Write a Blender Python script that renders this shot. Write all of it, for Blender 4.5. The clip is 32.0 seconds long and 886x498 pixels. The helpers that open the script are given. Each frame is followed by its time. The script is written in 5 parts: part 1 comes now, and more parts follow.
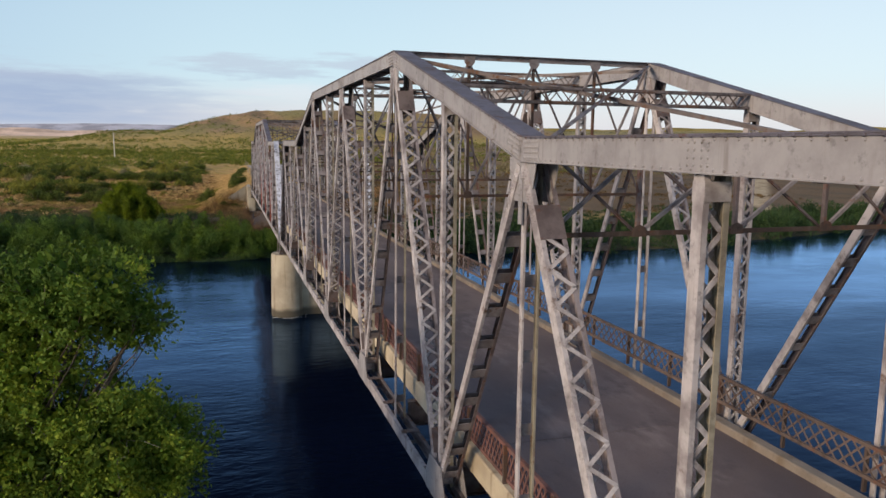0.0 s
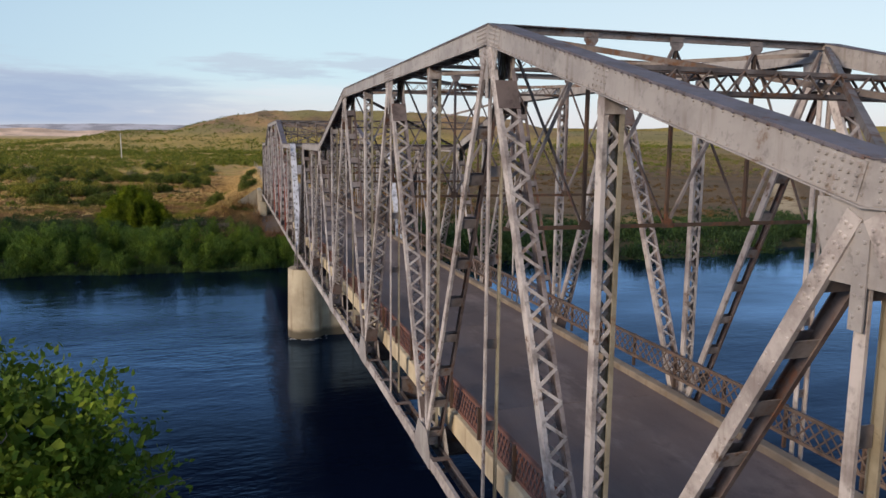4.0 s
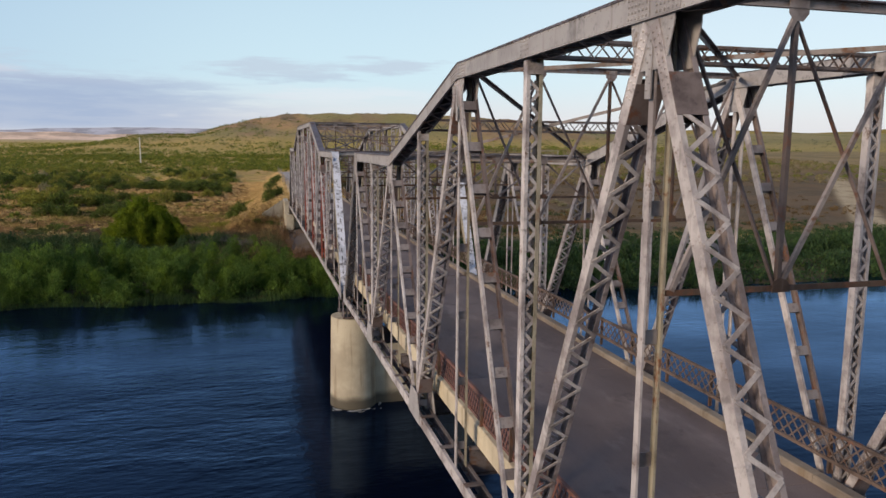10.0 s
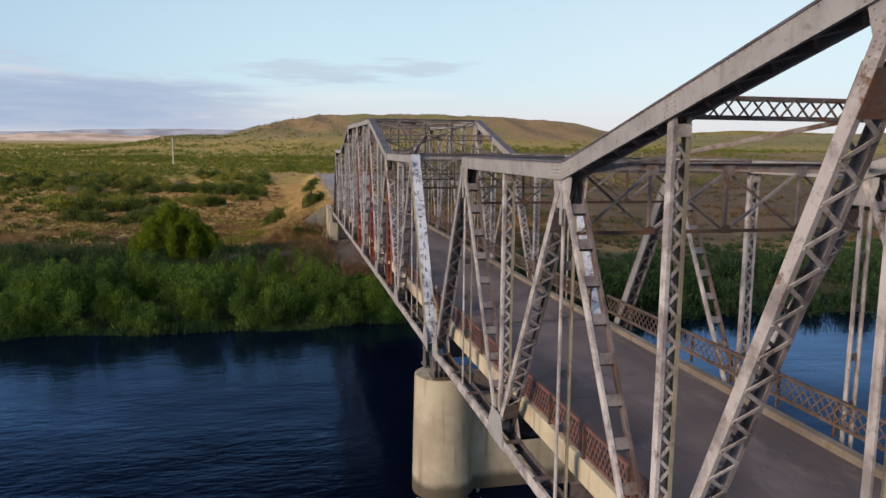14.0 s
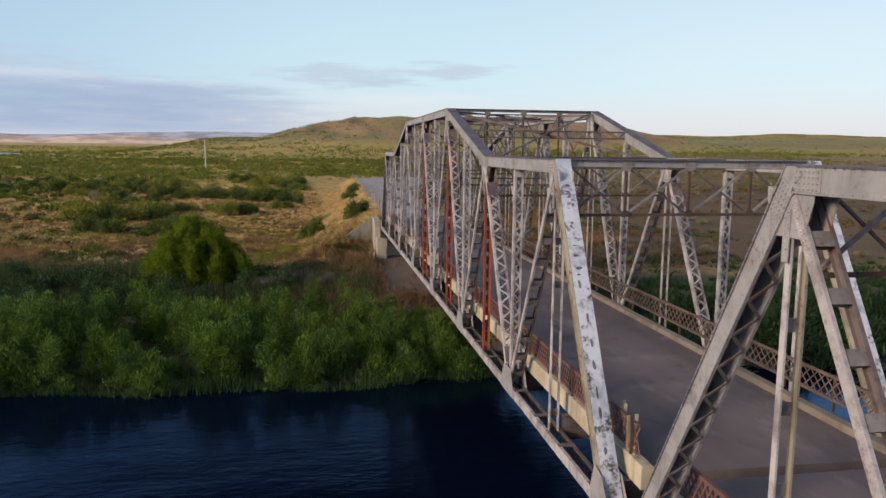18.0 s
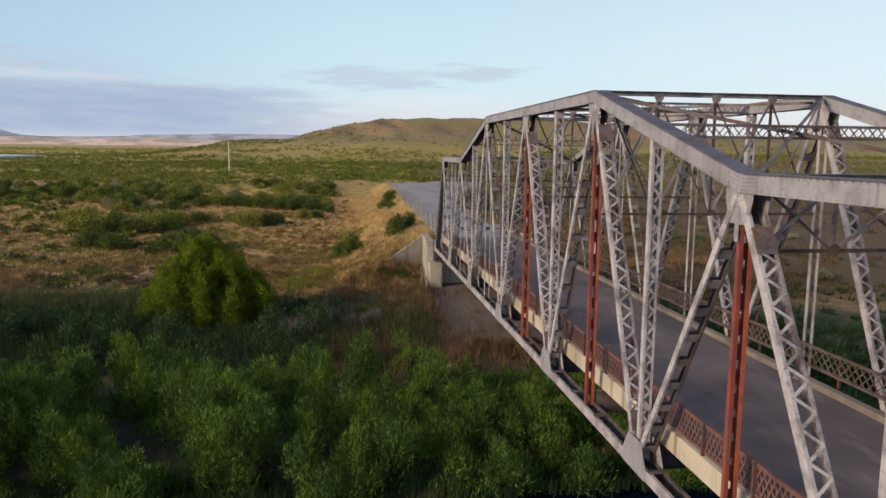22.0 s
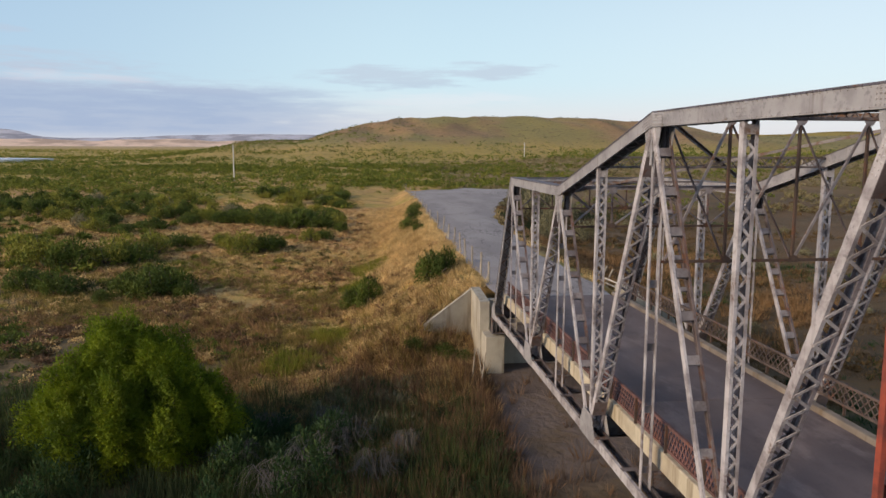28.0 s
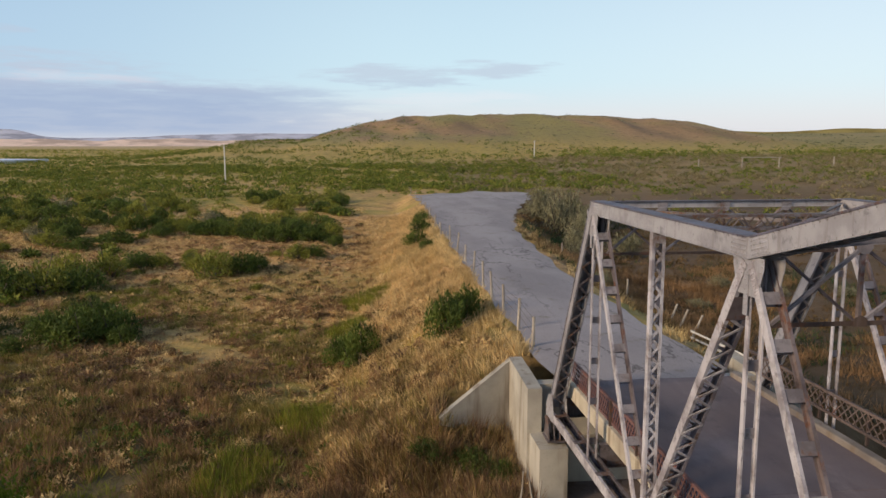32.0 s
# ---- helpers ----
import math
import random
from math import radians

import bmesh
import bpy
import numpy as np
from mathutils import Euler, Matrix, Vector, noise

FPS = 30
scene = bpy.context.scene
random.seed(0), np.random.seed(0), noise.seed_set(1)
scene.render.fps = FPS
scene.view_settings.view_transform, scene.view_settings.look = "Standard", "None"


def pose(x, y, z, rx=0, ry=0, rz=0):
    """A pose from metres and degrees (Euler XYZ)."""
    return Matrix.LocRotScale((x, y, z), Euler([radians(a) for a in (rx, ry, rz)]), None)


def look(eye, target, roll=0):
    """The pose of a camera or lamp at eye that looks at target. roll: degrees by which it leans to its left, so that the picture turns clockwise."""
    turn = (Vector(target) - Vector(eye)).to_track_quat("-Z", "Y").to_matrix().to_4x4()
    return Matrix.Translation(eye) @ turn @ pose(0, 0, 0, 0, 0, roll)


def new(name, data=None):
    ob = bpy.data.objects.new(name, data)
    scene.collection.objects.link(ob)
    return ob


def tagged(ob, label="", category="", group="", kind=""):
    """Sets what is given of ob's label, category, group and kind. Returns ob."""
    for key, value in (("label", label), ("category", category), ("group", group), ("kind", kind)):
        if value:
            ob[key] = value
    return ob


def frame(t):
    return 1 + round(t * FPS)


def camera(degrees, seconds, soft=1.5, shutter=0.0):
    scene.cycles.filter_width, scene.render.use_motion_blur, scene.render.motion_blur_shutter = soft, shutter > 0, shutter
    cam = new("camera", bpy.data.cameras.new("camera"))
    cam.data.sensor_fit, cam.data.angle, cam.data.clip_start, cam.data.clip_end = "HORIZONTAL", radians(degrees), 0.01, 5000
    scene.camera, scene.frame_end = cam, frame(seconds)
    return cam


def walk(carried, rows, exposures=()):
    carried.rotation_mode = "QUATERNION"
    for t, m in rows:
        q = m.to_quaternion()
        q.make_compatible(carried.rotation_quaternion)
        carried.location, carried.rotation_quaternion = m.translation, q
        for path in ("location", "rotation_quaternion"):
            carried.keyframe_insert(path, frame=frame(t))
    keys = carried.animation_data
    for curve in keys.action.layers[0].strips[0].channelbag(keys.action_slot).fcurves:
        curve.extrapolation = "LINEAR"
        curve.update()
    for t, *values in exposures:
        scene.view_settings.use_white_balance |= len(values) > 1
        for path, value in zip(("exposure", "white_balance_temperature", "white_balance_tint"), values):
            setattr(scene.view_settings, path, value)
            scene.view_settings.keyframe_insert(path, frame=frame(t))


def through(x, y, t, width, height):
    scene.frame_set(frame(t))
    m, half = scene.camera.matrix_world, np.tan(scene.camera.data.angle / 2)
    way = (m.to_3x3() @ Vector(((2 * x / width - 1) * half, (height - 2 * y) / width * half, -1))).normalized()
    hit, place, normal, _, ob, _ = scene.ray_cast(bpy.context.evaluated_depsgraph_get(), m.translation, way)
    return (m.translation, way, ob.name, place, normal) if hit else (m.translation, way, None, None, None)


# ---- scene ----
cam = camera(62.11, 32.0, 1.5)
PATH = [
    (0.0, (-4.651, 2.581, 7.545), (1.116, 21.510, 4.554), 0.78),
    (1.0, (-4.644, 4.239, 7.584), (1.133, 23.166, 4.589), 0.78),
    (2.0, (-4.652, 5.821, 7.631), (1.088, 24.762, 4.627), 0.78),
    (3.0, (-4.759, 7.212, 7.668), (0.914, 26.173, 4.669), 0.77),
    (3.5, (-4.828, 7.895, 7.681), (0.796, 26.870, 4.684), 0.76),
    (5.5, (-4.997, 11.269, 7.736), (0.517, 30.272, 4.733), 0.69),
    (6.0, (-4.991, 12.286, 7.758), (0.503, 31.295, 4.759), 0.68),
    (7.0, (-4.965, 14.550, 7.813), (0.468, 33.578, 4.831), 0.65),
    (8.0, (-4.977, 17.047, 7.853), (0.350, 36.108, 4.893), 0.64),
    (9.0, (-4.985, 19.629, 7.857), (0.214, 38.726, 4.914), 0.63),
    (10.0, (-5.007, 22.198, 7.828), (0.048, 41.335, 4.901), 0.62),
    (11.0, (-5.170, 24.747, 7.786), (-0.286, 43.929, 4.872), 0.60),
    (12.0, (-5.477, 27.302, 7.760), (-0.776, 46.530, 4.853), 0.60),
    (13.0, (-5.859, 30.049, 7.741), (-1.357, 49.324, 4.835), 0.60),
    (14.0, (-6.099, 33.062, 7.704), (-1.804, 52.384, 4.800), 0.62),
    (14.5, (-6.138, 34.636, 7.674), (-1.952, 53.983, 4.773), 0.62),
    (16.5, (-6.141, 41.625, 7.564), (-2.399, 61.069, 4.696), 0.64),
    (17.0, (-6.232, 43.558, 7.535), (-2.603, 63.025, 4.679), 0.65),
    (18.0, (-6.625, 47.521, 7.446), (-3.192, 67.025, 4.613), 0.68),
    (19.0, (-7.133, 51.328, 7.328), (-3.848, 70.857, 4.511), 0.73),
    (20.0, (-7.539, 54.975, 7.289), (-4.394, 74.528, 4.492), 0.75),
    (21.0, (-7.747, 58.585, 7.362), (-4.779, 78.169, 4.583), 0.73),
    (22.0, (-7.841, 62.127, 7.464), (-5.044, 81.737, 4.679), 0.69),
    (23.0, (-7.840, 65.699, 7.604), (-5.175, 85.327, 4.814), 0.64),
    (24.0, (-7.791, 69.327, 7.719), (-5.261, 88.972, 4.921), 0.58),
    (25.0, (-7.677, 72.835, 7.803), (-5.227, 92.488, 4.994), 0.51),
    (25.5, (-7.622, 74.592, 7.857), (-5.203, 94.247, 5.042), 0.47),
    (27.5, (-7.415, 81.861, 8.152), (-5.064, 101.519, 5.330), 0.30),
    (28.0, (-7.334, 83.708, 8.228), (-5.001, 103.368, 5.404), 0.25),
    (29.0, (-7.130, 87.426, 8.358), (-4.828, 107.089, 5.525), 0.19),
    (30.0, (-6.933, 91.267, 8.424), (-4.650, 110.932, 5.576), 0.14),
    (31.0, (-6.695, 95.108, 8.399), (-4.442, 114.778, 5.540), 0.10),
    (32.0, (-6.357, 98.729, 8.285), (-4.155, 118.406, 5.423), 0.02),
]
walk(cam, [(t, look(eye, target, roll)) for t, eye, target, roll in PATH], [(0.0, 0.0), (32.0, 0.0)])

# ---- sizes of the place, in metres ----
P = 4.354            # panel length of a truss
NP = 14              # panels in a span
W = 7.53             # between the two trusses
HL, HH = 7.679, 9.95  # top of the low and the high upper chord over the lower chord's foot
CD = 0.375           # depth of the upper chord
SWAY = 6.15          # height of the lower sway strut
YB = 62.436          # where the second span begins
WATER = -6.65
BANK = 90.4          # far edge of the river
TILT = math.degrees(-0.0083)
SPAN_POSE = (pose(0, 0, 0, TILT, 0, 0), pose(0, YB, -0.0083 * YB - 0.057, TILT, 0, math.degrees(-0.0071)))

# ---- world and light ----
world = bpy.data.worlds.new("sky")
scene.world = world
world.use_nodes = True
wt = world.node_tree
wn, wl = wt.nodes, wt.links
SUN_EL, SUN_AZ = radians(19), radians(245)   # low evening sun, to the side of the flight
sky = wn.new("ShaderNodeTexSky")
sky.sky_type = "NISHITA"
sky.sun_disc = False
sky.sun_elevation, sky.sun_rotation = radians(24), SUN_AZ
sky.air_density, sky.dust_density, sky.ozone_density = 1.0, 1.2, 1.6
bg = wn["Background"]
bg.inputs["Strength"].default_value = 0.135
coord = wn.new("ShaderNodeTexCoord")
sep = wn.new("ShaderNodeSeparateXYZ")
wl.new(coord.outputs["Generated"], sep.inputs[0])
# long flat banks of cloud, low over the horizon
squash = wn.new("ShaderNodeMapping")
squash.inputs["Scale"].default_value = (2.6, 2.6, 20.0)
squash.inputs["Location"].default_value = (0.4, 1.7, 0.2)
wl.new(coord.outputs["Generated"], squash.inputs[0])
cloud = wn.new("ShaderNodeTexNoise")
cloud.inputs["Scale"].default_value, cloud.inputs["Detail"].default_value = 1.5, 6
cloud.inputs["Roughness"].default_value = 0.55
wl.new(squash.outputs[0], cloud.inputs["Vector"])


def ramp(tree, source, a, b, lo=0.0, hi=1.0):
    """A clamped, smooth step of a value from a to b."""
    node = tree.nodes.new("ShaderNodeMapRange")
    node.interpolation_type = "SMOOTHSTEP"
    node.inputs["From Min"].default_value, node.inputs["From Max"].default_value = a, b
    node.inputs["To Min"].default_value, node.inputs["To Max"].default_value = lo, hi
    tree.links.new(source, node.inputs["Value"])
    return node.outputs[0]


def times(tree, a, b, op="MULTIPLY"):
    node = tree.nodes.new("ShaderNodeMath")
    node.operation = op
    for k, v in ((0, a), (1, b)):
        if isinstance(v, (int, float)):
            node.inputs[k].default_value = v
        else:
            tree.links.new(v, node.inputs[k])
    return node.outputs[0]


def blend(tree, factor, a, b):
    """Mix of two colours (tuples or sockets)."""
    node = tree.nodes.new("ShaderNodeMix")
    node.data_type = "RGBA"
    if isinstance(factor, (int, float)):
        node.inputs[0].default_value = factor
    else:
        tree.links.new(factor, node.inputs[0])
    for k, v in ((6, a), (7, b)):
        if isinstance(v, tuple):
            node.inputs[k].default_value = (*v, 1)
        else:
            tree.links.new(v, node.inputs[k])
    return node.outputs[2]


up = sep.outputs["Z"]
east = sep.outputs["X"]
fine = wn.new("ShaderNodeTexNoise")
fine.inputs["Scale"].default_value, fine.inputs["Detail"].default_value = 5.5, 7
fine.inputs["Roughness"].default_value = 0.6
wl.new(squash.outputs[0], fine.inputs["Vector"])
wave = times(wt, times(wt, times(wt, cloud.outputs["Fac"], 0.5, "SUBTRACT"), 0.1), times(wt, times(wt, fine.outputs["Fac"], 0.5, "SUBTRACT"), 0.09), "ADD")
height = times(wt, times(wt, up, wave, "ADD"), times(wt, ramp(wt, east, -0.26, 0.1), 0.045), "ADD")
bank_mask = times(wt, times(wt, ramp(wt, up, -0.005, 0.02), ramp(wt, height, 0.108, 0.062)), times(wt, ramp(wt, east, 0.14, -0.2), ramp(wt, fine.outputs["Fac"], 0.62, 0.4, 0.85, 1.0)))


def cloudlet(e0, u0, a, b):
    """Mask of one small flat cloud at the direction (e0, u0)."""
    de = times(wt, times(wt, east, e0, "SUBTRACT"), 1 / a)
    du = times(wt, times(wt, up, u0, "SUBTRACT"), 1 / b)
    away = times(wt, times(wt, de, de), times(wt, du, du), "ADD")
    rough = times(wt, times(wt, fine.outputs["Fac"], 0.5, "SUBTRACT"), 5.5)
    return times(wt, ramp(wt, times(wt, away, rough, "ADD"), 1.5, -0.3), 0.62)


streaks = times(wt, cloudlet(0.045, 0.087, 0.1, 0.014), cloudlet(0.17, 0.095, 0.085, 0.01), "MAXIMUM")
streaks = times(wt, streaks, cloudlet(-0.4, 0.128, 0.03, 0.005), "MAXIMUM")
mask = times(wt, times(wt, bank_mask, 0.95), streaks, "MAXIMUM")
haze = times(wt, ramp(wt, up, 0.7, 0.0), 0.82)
clear = blend(wt, ramp(wt, east, -0.5, 0.1), (3.6, 5.0, 6.5), (4.95, 6.45, 7.3))
clear = blend(wt, ramp(wt, east, 0.1, 0.6), clear, (5.6, 6.6, 7.2))
low = blend(wt, ramp(wt, up, 0.085, 0.015), clear, (6.1, 6.15, 6.6))
hazed = blend(wt, haze, sky.outputs[0], low)
grey = blend(wt, ramp(wt, up, 0.09, 0.05), (3.9, 4.4, 5.3), (2.85, 3.55, 4.9))
clouded = blend(wt, mask, hazed, grey)
puffs = times(wt, cloudlet(0.12, 0.058, 0.11, 0.01), cloudlet(-0.33, 0.078, 0.09, 0.006), "MAXIMUM")
clouded = blend(wt, times(wt, puffs, 0.45), clouded, (6.5, 6.3, 6.6))
wl.new(clouded, bg.inputs["Color"])

sun_data = bpy.data.lights.new("sun", "SUN")
sun_data.energy, sun_data.angle, sun_data.color = 3.25, radians(14), (1.0, 0.77, 0.52)
sun = new("sun", sun_data)
sun.matrix_world = look((math.sin(SUN_AZ) * math.cos(SUN_EL) * 90, math.cos(SUN_AZ) * math.cos(SUN_EL) * 90, math.sin(SUN_EL) * 90), (0, 0, 0))


# ---- materials ----
class Paint:
    """A node material under way: position, noises and the principled shader."""

    def __init__(self, name, rough=0.7, metal=0.0):
        self.mat = bpy.data.materials.new(name)
        self.mat.use_nodes = True
        self.t = self.mat.node_tree
        self.b = self.t.nodes["Principled BSDF"]
        self.b.inputs["Roughness"].default_value, self.b.inputs["Metallic"].default_value = rough, metal
        self.pos = self.t.nodes.new("ShaderNodeNewGeometry").outputs["Position"]

    def noise(self, scale, detail=5, stretch=(1, 1, 1), rough=0.55):
        m = self.t.nodes.new("ShaderNodeMapping")
        m.inputs["Scale"].default_value = stretch
        self.t.links.new(self.pos, m.inputs[0])
        n = self.t.nodes.new("ShaderNodeTexNoise")
        n.inputs["Scale"].default_value, n.inputs["Detail"].default_value, n.inputs["Roughness"].default_value = scale, detail, rough
        self.t.links.new(m.outputs[0], n.inputs["Vector"])
        return n.outputs["Fac"]

    def step(self, source, a, b, lo=0.0, hi=1.0):
        return ramp(self.t, source, a, b, lo, hi)

    def mix(self, factor, a, b):
        return blend(self.t, factor, a, b)

    def random(self):
        return self.t.nodes.new("ShaderNodeObjectInfo").outputs["Random"]

    def island(self):
        return self.t.nodes.new("ShaderNodeNewGeometry").outputs["Random Per Island"]

    def colour(self, c):
        self.t.links.new(c, self.b.inputs["Base Color"])
        return self

    def bump(self, height, strength, distance=0.02):
        n = self.t.nodes.new("ShaderNodeBump")
        n.inputs["Strength"].default_value, n.inputs["Distance"].default_value = strength, distance
        self.t.links.new(height, n.inputs["Height"])
        self.t.links.new(n.outputs[0], self.b.inputs["Normal"])
        return self

    def gloss(self, value):
        self.t.links.new(value, self.b.inputs["Roughness"])
        return self


def steel_paint(name, light, dark, rust, amount, rough=0.55):
    """Old paint on steel: chalky patches, grime, rust blooms and fine runs down the faces."""
    p = Paint(name, rough)
    chalk = p.mix(p.step(p.noise(1.3, 6, rough=0.65), 0.42, 0.64), light, dark)
    chalk = p.mix(times(p.t, p.random(), 0.35), chalk, dark)
    runs = p.mix(p.step(p.noise(7, 4, (1, 1, 0.12)), 0.54, 0.74, 0, 0.5), chalk, (0.14, 0.11, 0.1))
    bloom = times(p.t, p.step(p.noise(1.7, 8, rough=0.7), 0.62 - amount, 0.72 - amount), p.step(p.noise(11, 4), 0.3, 0.62))
    blot = times(p.t, p.step(p.noise(0.75, 5, rough=0.65), 0.6, 0.72), 0.75)
    specks = times(p.t, p.step(p.noise(5.5, 6, rough=0.7), 0.55, 0.68), 0.6)
    runs = p.mix(specks, runs, tuple(0.5 * c for c in dark))
    full = p.mix(bloom, p.mix(blot, runs, tuple(0.42 * c for c in dark)), rust)
    return p.colour(full).bump(p.noise(40, 3), 0.15, 0.004).gloss(p.step(bloom, 0, 1, rough, 0.85)).mat


RUST = (0.16, 0.062, 0.028)
STEEL = steel_paint("weathered_grey_paint", (0.54, 0.505, 0.525), (0.235, 0.207, 0.217), (0.13, 0.075, 0.05), 0.05)
CHORD = steel_paint("chalky_grey_paint", (0.35, 0.336, 0.353), (0.25, 0.236, 0.25), (0.15, 0.1, 0.07), 0.015)
# Darker, grimy steel for under and inner parts; their shade is in the colour.
STEEL_DIM = steel_paint("shaded_grimy_grey_paint", (0.165, 0.143, 0.15), (0.07, 0.058, 0.06), (0.12, 0.06, 0.035), 0.13)
# Stained plate with the blue of the reflected sky put into its tone.
COVER = steel_paint("sky_tinted_stained_plate", (0.135, 0.128, 0.17), (0.085, 0.075, 0.09), (0.125, 0.06, 0.038), 0.08, 0.6)
WHITE = steel_paint("flaking_white_paint", (0.63, 0.655, 0.76), (0.42, 0.45, 0.55), (0.06, 0.052, 0.065), 0.125)
# Tie plates: shade on their downward faces put into a darker tone.
BATTEN = steel_paint("shaded_tie_plate_paint", (0.27, 0.242, 0.25), (0.125, 0.106, 0.11), (0.149, 0.0805, 0.0517), 0.08)
LACING = steel_paint("dulled_lacing_paint", (0.53, 0.495, 0.51), (0.21, 0.184, 0.19), (0.153, 0.0826, 0.0531), 0.07)
# INNER, and MOTTLED below, carry the shade inside the members in their colour.
INNER = steel_paint("shaded_brown_stained_paint", (0.185, 0.15, 0.152), (0.08, 0.06, 0.06), (0.156, 0.07, 0.045), 0.1)
# Yellower steel for some inner channels and the white end posts' sides.
OCHRE = steel_paint("ochre_toned_paint", (0.34, 0.312, 0.252), (0.2, 0.175, 0.135), RUST, 0.06)
RED_BRIGHT = steel_paint("orange_lead_paint", (0.46, 0.11, 0.05), (0.24, 0.06, 0.036), (0.2, 0.08, 0.05), 0.04)
RED = steel_paint("red_lead_paint", (0.33, 0.07, 0.042), (0.16, 0.045, 0.036), (0.2, 0.08, 0.05), 0.05)
RUSTY = steel_paint("rusted_steel", (0.085, 0.055, 0.043), (0.05, 0.033, 0.028), (0.13, 0.055, 0.03), 0.12, 0.85)
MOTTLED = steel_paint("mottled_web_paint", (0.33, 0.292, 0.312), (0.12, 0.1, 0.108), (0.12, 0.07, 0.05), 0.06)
RAIL_PALE = steel_paint("sun_bleached_rail", (0.15, 0.108, 0.093), (0.07, 0.05, 0.045), (0.16, 0.07, 0.045), 0.08, 0.85)
SCAB = steel_paint("bare_scabs", (0.17, 0.17, 0.205), (0.08, 0.08, 0.1), (0.1, 0.06, 0.04), 0.05, 0.8)
RAIL = steel_paint("rusted_rail_steel", (0.17, 0.078, 0.07), (0.1, 0.05, 0.045), (0.18, 0.07, 0.045), 0.09, 0.85)


def concrete(name, light, dark):
    p = Paint(name, 0.9)
    c = p.mix(p.step(p.noise(0.7, 5), 0.35, 0.68), light, dark)
    c = p.mix(p.step(p.noise(2.2, 4, (1, 1, 0.1)), 0.5, 0.72, 0, 0.8), c, (0.17, 0.12, 0.075))
    c = p.mix(p.step(p.noise(14, 4), 0.55, 0.75, 0, 0.5), c, dark)
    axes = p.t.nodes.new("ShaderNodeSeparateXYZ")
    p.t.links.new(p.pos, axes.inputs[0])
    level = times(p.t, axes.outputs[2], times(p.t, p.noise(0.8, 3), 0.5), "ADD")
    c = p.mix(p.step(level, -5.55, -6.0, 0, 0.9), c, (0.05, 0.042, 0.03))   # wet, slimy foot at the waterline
    return p.colour(c).bump(p.noise(22, 5), 0.3, 0.012).mat


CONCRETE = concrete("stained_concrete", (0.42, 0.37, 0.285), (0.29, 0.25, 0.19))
KERB = concrete("dirty_kerb_concrete", (0.54, 0.47, 0.355), (0.36, 0.3, 0.225))
KERB_DIRTY = concrete("dirt_caked_kerb", (0.27, 0.225, 0.185), (0.17, 0.14, 0.12))
CONCRETE_PALE = concrete("pale_concrete", (0.46, 0.42, 0.35), (0.33, 0.3, 0.25))


def worn_asphalt():
    p = Paint("worn_deck_surface", 0.9)
    c = p.mix(p.step(p.noise(0.22, 5, (1.6, 0.5, 1)), 0.35, 0.65), (0.175, 0.139, 0.143), (0.112, 0.087, 0.092))
    c = p.mix(p.step(p.noise(0.45, 6, (1.5, 0.6, 1), 0.65), 0.52, 0.68, 0, 0.65), c, (0.245, 0.2, 0.205))
    c = p.mix(p.step(p.noise(1.1, 6, (1, 0.7, 1), 0.65), 0.55, 0.7, 0, 0.6), c, (0.085, 0.068, 0.074))
    c = p.mix(p.step(p.noise(30, 3), 0.5, 0.8, 0, 0.5), c, (0.065, 0.055, 0.055))
    return p.colour(c).bump(p.noise(45, 3), 0.35, 0.01).mat


def road_dirt():
    p = Paint("grey_gravel_road", 0.95)
    c = p.mix(p.step(p.noise(0.16, 5, (1.4, 0.5, 1)), 0.35, 0.66), (0.37, 0.333, 0.332), (0.27, 0.242, 0.243))
    c = p.mix(p.step(p.noise(0.8, 6), 0.6, 0.72, 0, 0.7), c, (0.2, 0.17, 0.12))
    c = p.mix(p.step(p.noise(0.5, 5, (2.2, 0.12, 1)), 0.52, 0.7, 0, 0.55), c, (0.33, 0.3, 0.3))
    c = p.mix(p.step(p.noise(16, 3), 0.45, 0.8, 0, 0.5), c, (0.09, 0.08, 0.078))
    seam = p.noise(0.3, 7, (1, 0.35, 1), 0.6)
    crack = times(p.t, p.step(seam, 0.488, 0.5), p.step(seam, 0.512, 0.5))
    c = p.mix(times(p.t, crack, p.step(p.noise(0.05, 2), 0.45, 0.6, 0, 0.8)), c, (0.07, 0.062, 0.06))
    return p.colour(c).bump(p.noise(12, 4), 0.4, 0.03).mat


ASPHALT, GRAVEL = worn_asphalt(), road_dirt()


def leaf(name, tones, through=0.3):
    """Foliage: tone varies leaf by leaf and clump by clump; some light shines through."""
    p = Paint(name, 0.65)
    c = p.mix(p.step(p.island(), 0, 1), tones[0], tones[1])
    c = p.mix(p.step(p.noise(0.45, 3), 0.4, 0.66, 0, 0.85), c, tones[2])
    # darkest clumps: shadowed gaps of the foliage put into the colour
    c = p.mix(p.step(p.noise(1.3, 4), 0.47, 0.64, 0, 0.66), c, tuple(0.45 * q for q in tones[2]))
    p.colour(c)
    p.b.inputs["Specular IOR Level"].default_value = 0.25
    tr = p.t.nodes.new("ShaderNodeBsdfTranslucent")
    p.t.links.new(c, tr.inputs["Color"])
    mx = p.t.nodes.new("ShaderNodeMixShader")
    mx.inputs[0].default_value = through
    p.t.links.new(p.b.outputs[0], mx.inputs[1])
    p.t.links.new(tr.outputs[0], mx.inputs[2])
    p.t.links.new(mx.outputs[0], p.t.nodes["Material Output"].inputs["Surface"])
    return p.mat


